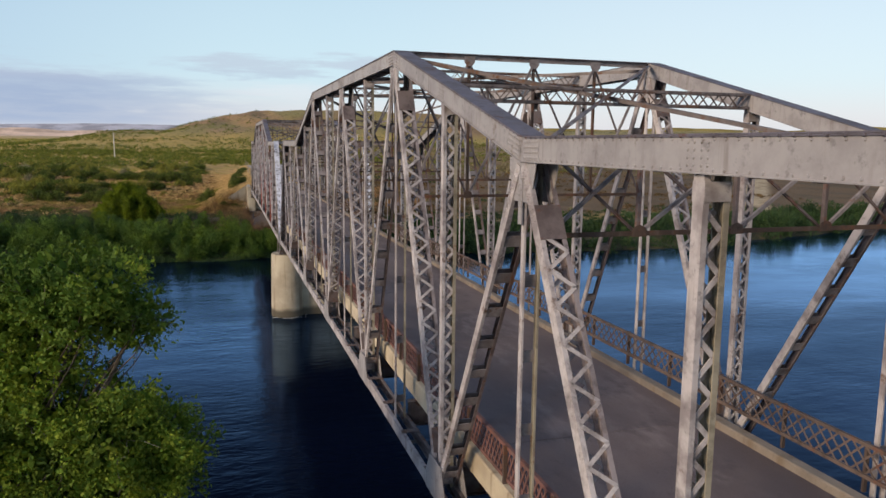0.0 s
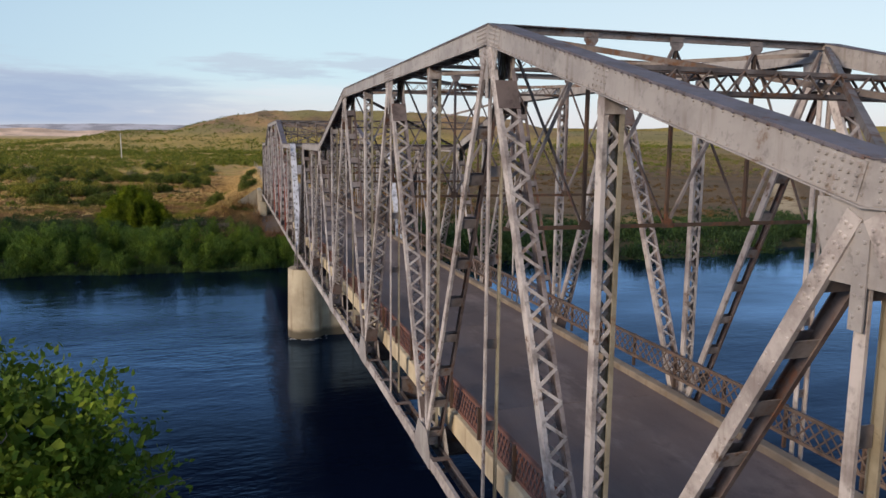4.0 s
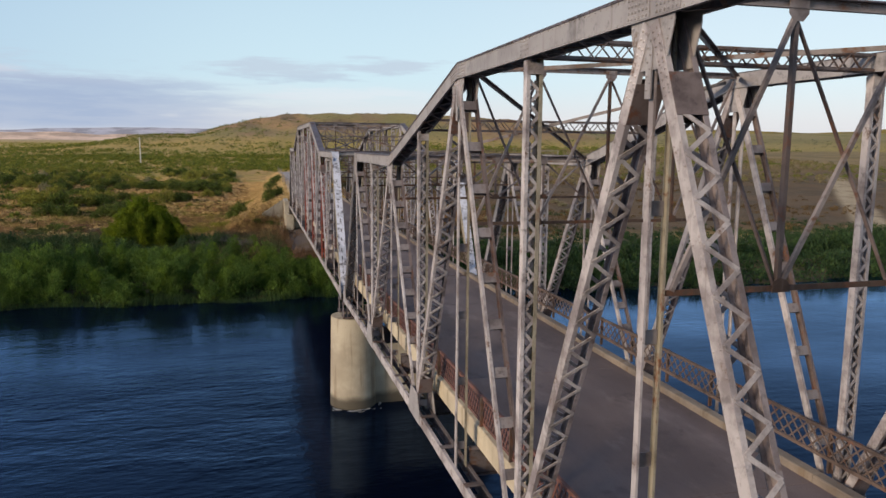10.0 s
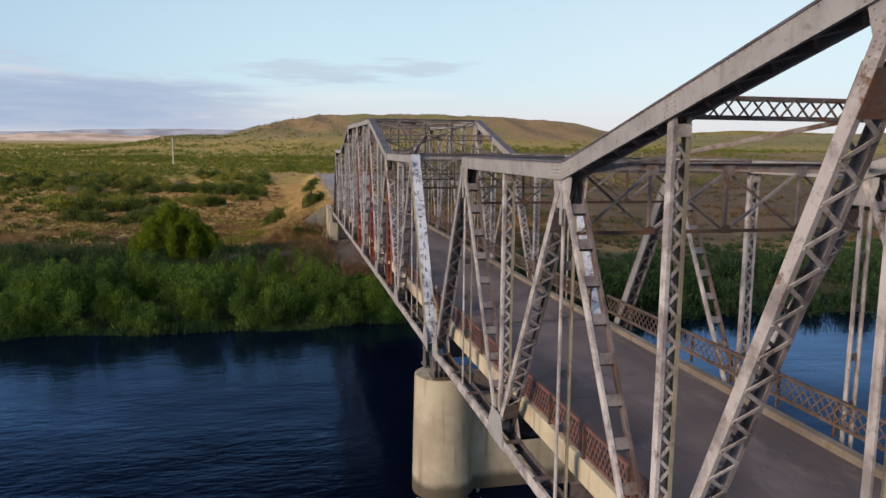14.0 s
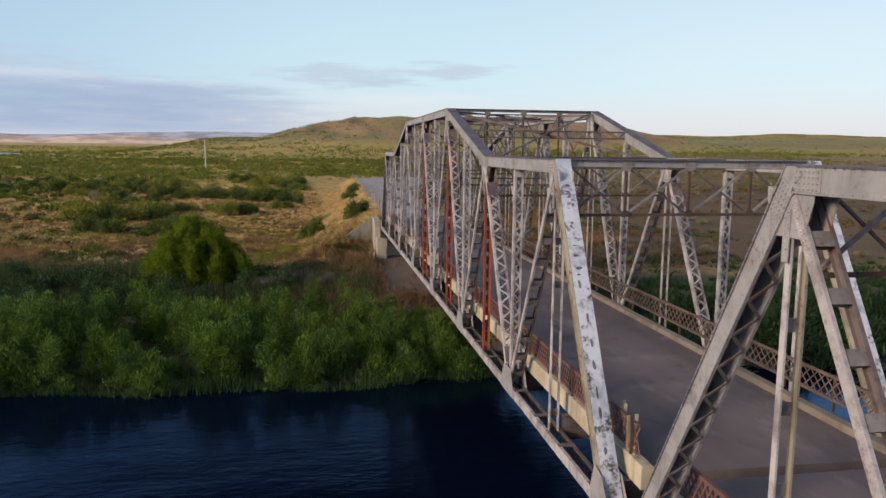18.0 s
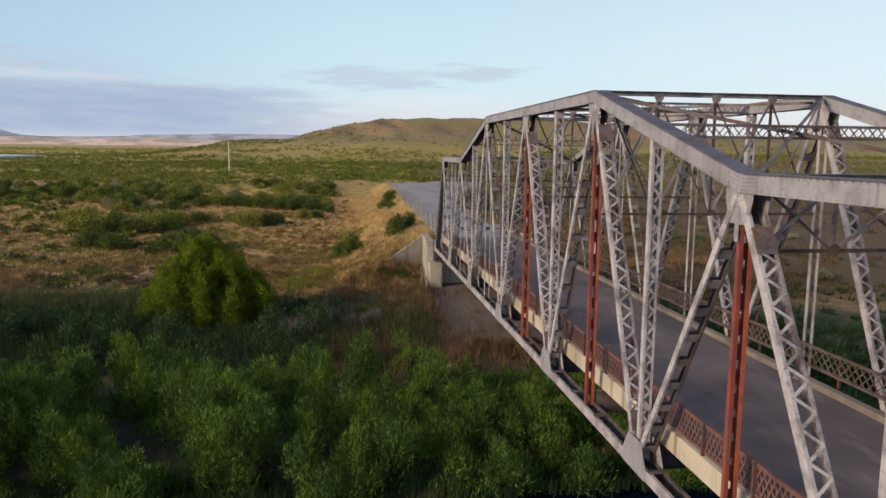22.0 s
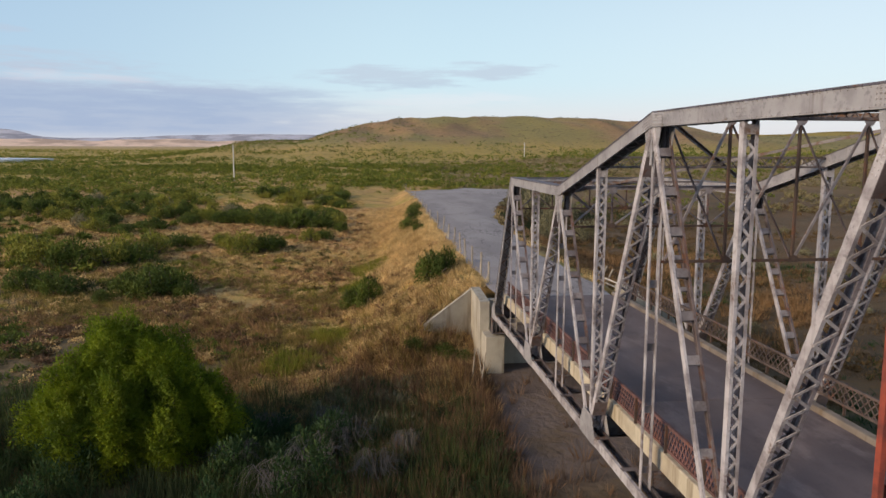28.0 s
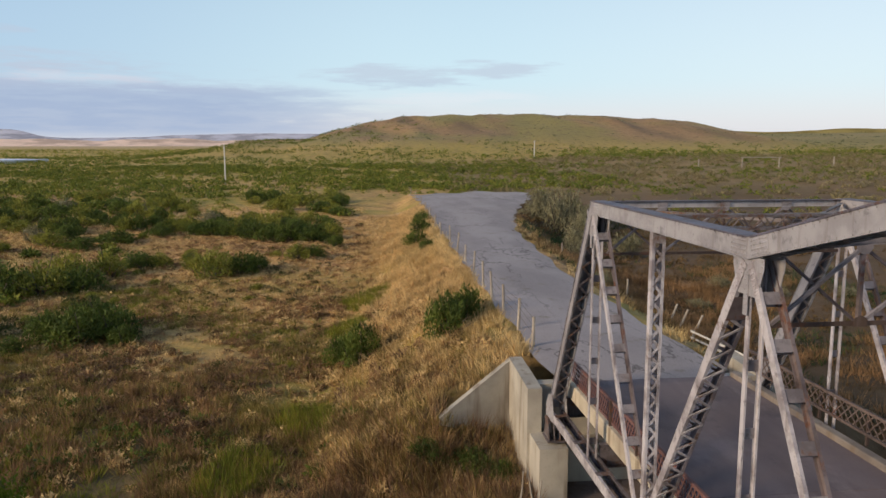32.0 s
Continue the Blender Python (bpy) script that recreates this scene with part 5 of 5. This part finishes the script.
grass("meadow_grass", 48000, 9, 95, 96, 136, 0.6, 0.09, lambda x, y: smooth(y + 7 * wavy(x, y, 9, 4), 132, 112) * (0.35 + 0.65 * clumps(6, 3, -0.4, 0.3)(x, y)), LEAF_DARK, "dark green meadow grass beyond the bridge", 0.4)
for c, r in (((-9.0, 132.6), 1.5), ((-6.0, 157.0), 2.4), ((-7.4, 149.0), 1.7), ((-11.5, 127.5), 1.8)):
    grass("grass_patch", 2600, c[0] - r, c[0] + r, c[1] - r * 1.4, c[1] + r * 1.4, 0.75, 0.05, lambda x, y, c=c, r=r: smooth(np.hypot(x - c[0], (y - c[1]) / 1.4), r, r * 0.5), GRASS_GREEN, "patch of fresh green grass on the dry slope", 0.25)


# ---- shrubs, one by one where they stand near, joined where they are far ----
def shrub_variant(material, leaves, length, width):
    lobes_here = []
    for k in range(11):
        a, out = k * 2.4 + rng.uniform(-0.4, 0.4), 0.72 * math.sqrt(k / 11)
        r = rng.uniform(0.24, 0.36)
        lobes_here.append(((math.cos(a) * out, math.sin(a) * out, max(0.16, 0.58 - 0.5 * out + rng.uniform(-0.1, 0.1))), (r, r, r * rng.uniform(0.9, 1.15))))
    v = np.concatenate([lobe(c, r, leaves // 11, length, width, 0.4, 0.6, 0.3) for c, r in lobes_here])
    v[:, 2] = np.maximum(v[:, 2], 0.02)
    twig = Solid()
    for c, r in lobes_here:
        for _ in range(2):
            d = Vector(rng.normal(size=3) * 0.25)
            limb(twig, (0, 0, -0.15), Vector(c) + d, 0.03, 0.008, 0.06, 2, 4)
    return leaf_mesh("foliage", v, material), twig.mesh("stem_growth", BARK)


GREEN_SHRUB = [shrub_variant(LEAF_SAGE, 1600, 0.115, 0.055) for _ in range(4)]
LUSH_SHRUB = [shrub_variant(LEAF_SHRUB, 2200, 0.11, 0.05) for _ in range(3)]
GREY_SHRUB = [shrub_variant(LEAF_SILVER, 1800, 0.1, 0.04) for _ in range(3)]


def plant(kind, x, y, size, high, label, name="sagebrush", group="shrubs on the plain"):
    foliage, stems = kind[int(rng.integers(len(kind)))]
    z = float(land_z(np.array([x]), np.array([y]))[0])
    m = Matrix.Translation((x, y, z + 0.02)) @ Matrix.Rotation(rng.uniform(0, 6.3), 4, "Z") @ Matrix.Diagonal((size, size, high, 1))
    shrub = thing(name, m, label, "bush", group)
    tagged(part("stem_growth", stems, BARK, shrub), kind="stuff")
    part("foliage", foliage, foliage.materials[0], shrub)


for x, y, s, h in ((-2.3, 125.1, 1.1, 1.0), (-3.9, 125.5, 0.9, 0.9), (-1.2, 124.4, 0.8, 0.9)):
    plant(LUSH_SHRUB, x, y, s, h, "low dark bush at the foot of the wing wall", "bush", "bushes on the road bank")
BANK_LABEL = "dark green bush on the grassy road bank"
for x, y, s, h in ((-1.9, 136.0, 1.5, 3.0), (-0.8, 137.2, 1.2, 2.3), (-6.6, 139.6, 1.5, 2.9), (-7.6, 141.4, 1.2, 2.2), (-0.9, 173.5, 1.7, 1.9), (0.3, 181.0, 1.5, 2.0), (1.3, 190.0, 1.4, 1.8), (-0.2, 168.0, 1.0, 1.2)):
    plant(LUSH_SHRUB, x, y, s, h, BANK_LABEL, "bush", "bushes on the road bank")
for x, y, s, h in ((-25.2, 148.6, 2.5, 3.2), (-23.2, 149.4, 2.0, 2.7), (-27.2, 149.4, 1.9, 2.6), (-24.8, 151.6, 2.2, 3.0), (-21.9, 147.6, 1.2, 1.6), (-28.4, 146.6, 1.1, 1.4), (-33.2, 150.2, 2.2, 2.4), (-36.4, 152.0, 2.4, 2.6)):
    plant(LUSH_SHRUB, x, y, s, h, "large dark green shrub on the dry floodplain")
for x, y, s, h in ((20.2, 195.6, 2.6, 6.6), (18.2, 199.0, 2.3, 6.0), (22.0, 190.5, 2.2, 4.6), (23.2, 200.0, 2.6, 6.6), (21.0, 205.0, 2.4, 5.6), (25.5, 196.0, 2.2, 4.6), (16.0, 172.0, 2.2, 2.6), (18.2, 180.5, 2.0, 3.0), (20.5, 186.0, 2.2, 3.6), (12.2, 153.0, 1.1, 1.4), (27.0, 205.0, 2.8, 3.2), (22.5, 176.0, 2.4, 3.4)):
    plant(GREY_SHRUB, x, y, s, h, "tall grey-green sagebrush beside the gravel road", "tall_sagebrush", "sagebrush beside the road")
PLAIN_LABEL = "low green sagebrush on the dry floodplain"
spots = [(-36.5, 162, 2.6), (-33.5, 163.5, 2.6), (-30.5, 164.5, 2.2), (-39.5, 163.5, 2.5), (-42.5, 166, 2.6), (-33, 168.5, 2.2), (-30.5, 171, 1.9), (-28.3, 174.4, 1.9), (-26.6, 175, 1.3), (-20.2, 170, 2.1), (-18.2, 171.2, 1.9), (-16.9, 173.4, 1.5), (-22.4, 172.5, 1.5), (-24, 177, 1.1),
         (-22.6, 197, 1.9), (-20, 194, 2.1), (-17.4, 191, 2.2), (-15.2, 191.5, 2.3), (-12.6, 192.5, 2.2), (-10.2, 193, 1.9), (-13.2, 178, 1.5), (-11.6, 179, 1.4), (-19, 200, 2.2), (-15, 199, 2.2), (-11, 200, 2.0),
         (-37, 203, 2.0), (-35.2, 205, 1.6), (-46, 201, 1.5), (-44, 210, 1.5), (-55, 212, 2.2), (-51.5, 213, 2.2), (-48, 215, 2.2), (-44, 220, 2.2), (-58, 209, 2.4), (-40, 221, 2.0), (-9.5, 187, 1.2)]
for x, y, r in spots:
    plant(LUSH_SHRUB if rng.random() < 0.6 else GREEN_SHRUB, x, y, r * 1.1, r * rng.uniform(1.15, 1.5), "broad dark green shrub on the dry floodplain")
for x, y in scatter(230, -92, -9, 186, 244):
    if clumps(13, 6, -0.3, 0.3)(np.array([x]), np.array([y]))[0] > rng.random() * 0.65:
        plant(LUSH_SHRUB if rng.random() < 0.45 else GREEN_SHRUB if rng.random() < 0.9 else GREY_SHRUB, x, y, rng.uniform(1.4, 2.7), rng.uniform(1.5, 2.6), PLAIN_LABEL)
for x, y in scatter(26, -48, -12, 152, 186):
    plant(GREEN_SHRUB, x, y, rng.uniform(0.5, 0.9), rng.uniform(0.4, 0.8), "small tuft of sagebrush on the dry floodplain")
for x, y in scatter(26, 12, 60, 120, 200):
    plant(GREY_SHRUB, x, y, rng.uniform(0.7, 1.5), rng.uniform(0.7, 1.3), "grey sagebrush on the brown slope")


def shrub_cover(name, n, x0, x1, y0, y1, size, per, keep, material, label, fine=1.0):
    """Far brush, too much to count."""
    xy = scatter(n, x0, x1, y0, y1)
    xy = xy[rng.random(n) < keep(xy[:, 0], xy[:, 1])]
    xy = xy[np.abs(xy[:, 0] - road_mid(xy[:, 1])) > np.where(xy[:, 1] < 246, road_half(xy[:, 1]) + 1.5, 0)]
    base = on_land(xy)
    m = len(base)
    s = size * rng.uniform(0.6, 1.5, m)
    i = np.repeat(np.arange(m), per)
    d = unit(rng.normal(size=(m * per, 3)))
    d[:, 2] = np.abs(d[:, 2])
    pos = base[i] + d * (s[i] * rng.uniform(0.5, 1.0, m * per))[:, None] * np.array([1, 1, 0.75])
    v = blades(pos, d + rng.normal(size=d.shape) * 0.6, s[i] * 0.55 * fine * rng.uniform(0.6, 1.3, m * per), s[i] * 0.34 * fine, d)
    return tagged(new(name, leaf_mesh(name, v, material)), label, "shrubs", kind="stuff")


brush = lambda x, y: np.clip(wavy(x, y, 16, 6) * 1.2 + wavy(x, y, 5, 2) * 0.4 + 0.25 + 0.3 * smooth(y, 190, 330), 0.03, 1)
plainland = lambda x, y: (0.3 + 0.7 * np.clip(wavy(x, y, 4, 3) + 0.4, 0, 1)) * smooth(y + 0.6 * (x + 14), 120, 136)
shrub_cover("brown_tussocks", 4200, -62, -5, 120, 205, 0.34, 44, plainland, GRASS_BROWN, "brown grass tussocks on the dry ground", 0.7)
shrub_cover("golden_tussocks", 4200, -62, -3, 120, 205, 0.34, 44, lambda x, y: plainland(x, y + 9), GRASS_DRY, "straw-coloured grass tussocks on the dry ground", 0.7)
shrub_cover("dark_tussocks", 2600, -62, -5, 117, 205, 0.38, 50, lambda x, y: plainland(x + 7, y) * clumps(9, 3, -0.4, 0.4)(x, y), LEAF_OLIVE, "dark green tufts on the dry ground", 0.6)
shrub_cover("brush_near", 1500, -110, -34, 150, 240, 0.8, 80, brush, LEAF_MID, "dark green brush scattered over the plain")
shrub_cover("damp_tussocks", 420, -13, 3, 104, 123, 0.5, 70, lambda x, y: clumps(2.2, 3, -0.35, 0.35)(x, y), LEAF_DARK, "dark green clumps among the brown grass", 0.8)
shrub_cover("loam_tussocks", 900, -34, -7, 119, 146, 0.42, 60, lambda x, y: clumps(3.4, 12, -0.25, 0.35)(x, y) * smooth(y + 0.55 * (x + 14), 140, 124), LEAF_SHRUB, "dark green clumps on the damp ground", 0.7)
shrub_cover("russet_tussocks", 1300, -30, -4, 119, 150, 0.4, 60, lambda x, y: clumps(2.8, 15, -0.2, 0.4)(x, y) * smooth(y + 0.55 * (x + 14), 150, 130), GRASS_RUSSET, "russet clumps of dead grass on the damp ground", 0.7)
shrub_cover("grey_reed_clumps", 60, -9.5, -4.2, 117, 123.5, 0.6, 110, lambda x, y: 0.8 + 0 * x, LEAF_SILVER, "grey-green reed clumps near the abutment", 0.6)
shrub_cover("bank_tufts", 700, -9, 2, 127, 152, 0.36, 60, lambda x, y: clumps(1.7, 21, -0.3, 0.4)(x, y), GRASS_DRY, "straw tufts on the slope of the road bank", 0.75)
shrub_cover("bank_brown_tufts", 500, -10, 1, 127, 152, 0.34, 60, lambda x, y: clumps(1.9, 27, -0.2, 0.4)(x, y), GRASS_BROWN, "brown tufts on the slope of the road bank", 0.75)
shrub_cover("grass_hummocks", 800, -24, -5, 134, 162, 0.36, 55, lambda x, y: clumps(2.2, 31, -0.2, 0.4)(x, y), GRASS_BROWN, "brown grass hummocks on the dry ground", 0.75)
shrub_cover("brush_hollow", 620, -80, -25, 129, 178, 0.75, 90, lambda x, y: clumps(7, 4, -0.1, 0.45)(x, y * 1.6) * (0.25 + 0.75 * smooth(x, -24, -36)), LEAF_OLIVE, "dull olive scrub in the low ground of the plain", 0.6)
shrub_cover("brush_mid", 7500, -230, 60, 205, 400, 1.3, 48, lambda x, y: brush(x, y) * np.where(x > -8, smooth(y - 0.3 * np.abs(x), 238, 262), 1), LEAF_MID, "green sagebrush covering the plain", 0.6)
shrub_cover("brush_low", 7000, -230, 60, 205, 420, 0.7, 30, lambda x, y: (0.3 + 0.5 * brush(x, y)) * np.where(x > -8, smooth(y - 0.3 * np.abs(x), 238, 262), 1), LEAF_SAGE, "low yellow-green brush covering the plain")
shrub_cover("slope_scrub", 1500, 12, 120, 118, 215, 0.55, 40, lambda x, y: clumps(11, 8, -0.3, 0.4)(x, y * 2), GRASS_UMBER, "umber scrub on the slope beyond the bridge", 0.8)
shrub_cover("brush_right", 5500, 14, 230, 200, 420, 0.95, 38, lambda x, y: 0.75 * brush(x, y) + 0.1, LEAF_GREY, "grey-green sagebrush on the rising ground", 0.75)
shrub_cover("brush_right_dark", 3200, 14, 230, 205, 440, 0.85, 36, lambda x, y: 0.15 + 0.8 * brush(x + 40, y), LEAF_MID, "dark olive brush among the grey sagebrush", 0.75)
shrub_cover("road_end_brush", 70, 2, 32, 243, 254, 0.7, 60, lambda x, y: 0.9 + 0 * x, LEAF_SAGE, "green brush closing in on the end of the road", 0.6)
shrub_cover("brush_far", 16000, -480, 330, 390, 760, 1.6, 17, lambda x, y: brush(x * 0.6, y) * (1 - smooth(x, -120, 60) * smooth(y, 440, 560)), LEAF_MID, "low green brush stretching to the hills", 0.75)
shrub_cover("brush_horizon", 8000, -1000, -90, 700, 1500, 2.0, 8, lambda x, y: brush(x * 0.3, y * 0.5), LEAF_SAGE, "dark line of brush on the far plain")
shrub_cover("hill_brush", 5000, -80, 500, 470, 765, 0.8, 12, lambda x, y: 0.1 + 0.6 * np.clip(wavy(x, y, 40, 3), 0, 1), LEAF_REED, "sparse dark brush on the slopes of the mesa")


# ---- dead brush and sticks by the abutment ----
def dead_bush(x, y, size, n, label):
    z = float(land_z(np.array([x]), np.array([y]))[0])
    bush = thing("dead_bush", pose(x, y, z), label, "bush")
    s = Solid()
    for _ in range(n):
        a, r = rng.uniform(0, 6.3), size * rng.uniform(0.5, 1)
        mid = (math.cos(a) * r * 0.5, math.sin(a) * r * 0.5, size * rng.uniform(0.6, 0.95))
        limb(s, (0, 0, -0.1), mid, 0.014, 0.009, 0.08, 3, 5)
        limb(s, mid, (math.cos(a + 0.3) * r, math.sin(a + 0.3) * r, size * rng.uniform(0.25, 0.6)), 0.009, 0.004, 0.15, 4, 5)
    tagged(part("twig_mass", s, DEADWOOD, bush), kind="stuff")


dead_bush(-9.2, 113.0, 1.9, 70, "grey leafless bush with arching twigs in the reeds")
for bx, by, bs in ((-11.4, 117.5, 1.3), (-7.6, 115.4, 1.6), (-10.6, 111.4, 1.7), (-6.6, 112.2, 1.5), (-8.6, 117.6, 1.4), (-12.6, 114.2, 1.5), (-5.2, 114.6, 1.2)):
    dead_bush(bx, by, bs, 80, "grey leafless bush tangled among the reeds")
for x, y, dx, dy in ((-0.9, 121.0, 0.3, 0.1), (-1.2, 121.8, 0.1, -0.2), (-0.6, 121.6, -0.35, 0.1)):
    z = float(land_z(np.array([x]), np.array([y]))[0])
    tagged(new("driftwood_stick", limb(Solid(), (x, y, z - 0.2), (x + dx, y + dy, z + 1.9), 0.05, 0.025, 0.05).mesh("driftwood_stick", TIMBER)), "pale bare stick leaning at the abutment", "stick", "sticks at the abutment")


# ---- fences, poles, gate ----
def fence(name, posts, high, label, wire_z, slump=0.0):
    f = thing(name, pose(0, 0, 0), label, "fence", "roadside fences")
    heads = []
    for x, y in posts:
        z = float(land_z(np.array([x]), np.array([y]))[0])
        top = Vector((x + rng.normal() * 0.07 + (slump if y < 145 else 0.0), y + rng.normal() * 0.07, z + high * rng.uniform(0.9, 1.1)))
        part("fence_post", limb(Solid(), (x, y, z - 0.3), top, 0.085, 0.07, 0.02, 3, 7).prism([top + Vector((0.07 * math.cos(k), 0.07 * math.sin(k), -0.004)) for k in np.linspace(0, 5.4, 7)], (0, 0, 0.01)), TIMBER, f)
        heads.append((Vector((x, y, z - 0.3)), top))
    for w in wire_z:
        s, knots = Solid(), [a.lerp(b, w) for a, b in heads]
        for q in knots:
            s.v += [q + Vector(c) * 0.007 for c in ((1, 0, 0), (0, 0, 1), (-1, 0, 0), (0, 0, -1))]
        s.f += [(4 * n + c, 4 * n + (c + 1) % 4, 4 * n + 4 + (c + 1) % 4, 4 * n + 4 + c) for n in range(len(knots) - 1) for c in range(4)]
        part("wire", s, RUSTY, f)
    return f


left_posts = [(float(road_mid(y) - road_half(y)) - 0.35 + 0.5 * (y < 168), y) for y in (129.2, 132.4, 136.4, 140.2, 143.6, 148.6, 153.8, 160.0, 166.4, 171, 180, 190, 201, 213, 226, 240)]
fence("road_fence", left_posts, 1.55, "weathered wooden post and wire fence along the road", (0.55, 0.75, 0.93))
right_posts = [(11.9, 134.6), (12.5, 138.4), (12.6, 140.4), (12.8, 142.2), (13.6, 151.6), (13.4, 159.5), (13.2, 168.5)]
fence("road_fence", right_posts, 1.3, "leaning wooden post and wire fence beside the road", (0.6, 0.9), 0.62)


def guard_rail(x, y):
    g = thing("guard_rail", pose(x, y, float(land_z(np.array([x]), np.array([y]))[0]), 0, 0, 6), "short weathered white guard rail at the road edge", "guard rail")
    for dy in (0.0, 2.4, 4.8):
        part("post", Solid().box(Matrix.Translation((0, dy, 0)), -0.05, 0.05, -0.05, 0.05, -0.5, 0.82), TIMBER, g)
    for z in (0.38, 0.7):
        part("rail", Solid().box(Matrix(), -0.085, -0.052, -0.15, 4.95, z, z + 0.1), WHITE_WOOD, g)


guard_rail(10.7, 128.4)


def utility_pole(x, y, top, r=0.17):
    z = float(land_z(np.array([x]), np.array([y]))[0])
    p = thing("utility_pole", pose(x, y, z), "pale wooden utility pole standing on the plain", "utility pole", "utility poles")
    part("pole", limb(Solid(), (0, 0, -0.5), (0, 0, top - z), r, r * 0.75, 0.02, 6, 10), WHITE_WOOD, p)
    part("crossarm", Solid().box(Matrix.Translation((0, 0, top - z - 0.5)), -0.75, 0.75, -0.19, -0.09, -0.06, 0.06), TIMBER, p)
    for dx in (-0.65, 0.65):
        part("insulator", ring_solid("insulator", [(0, 0.035), (0.08, 0.055), (0.14, 0.03)], WHITE_WOOD, 8), WHITE_WOOD, p).location = (dx, -0.14, top - z - 0.44)


utility_pole(-40.1, 289.2, 7.8, 0.19)
utility_pole(73.5, 434.0, 9.2, 0.26)


def gate_frame():
    x, y = 104.0, 314.0
    z = float(land_z(np.array([x + 9]), np.array([y]))[0])
    g = thing("ranch_gate", pose(x, y, z), "weathered wooden ranch gate frame in the sagebrush", "gate")
    for dx, h in ((-8.0, 2.6), (6.0, 3.2), (18.0, 3.2), (36.0, 3.4)):
        part("gate_post", limb(Solid(), (dx, 0, -0.5), (dx, 0, h), 0.22, 0.2, 0.02, 3, 8), TIMBER, g)
    part("crossbar", limb(Solid(), (5.5, 0, 3.1), (18.5, 0, 3.1), 0.15, 0.15, 0.02, 3, 8), TIMBER, g)


gate_frame()
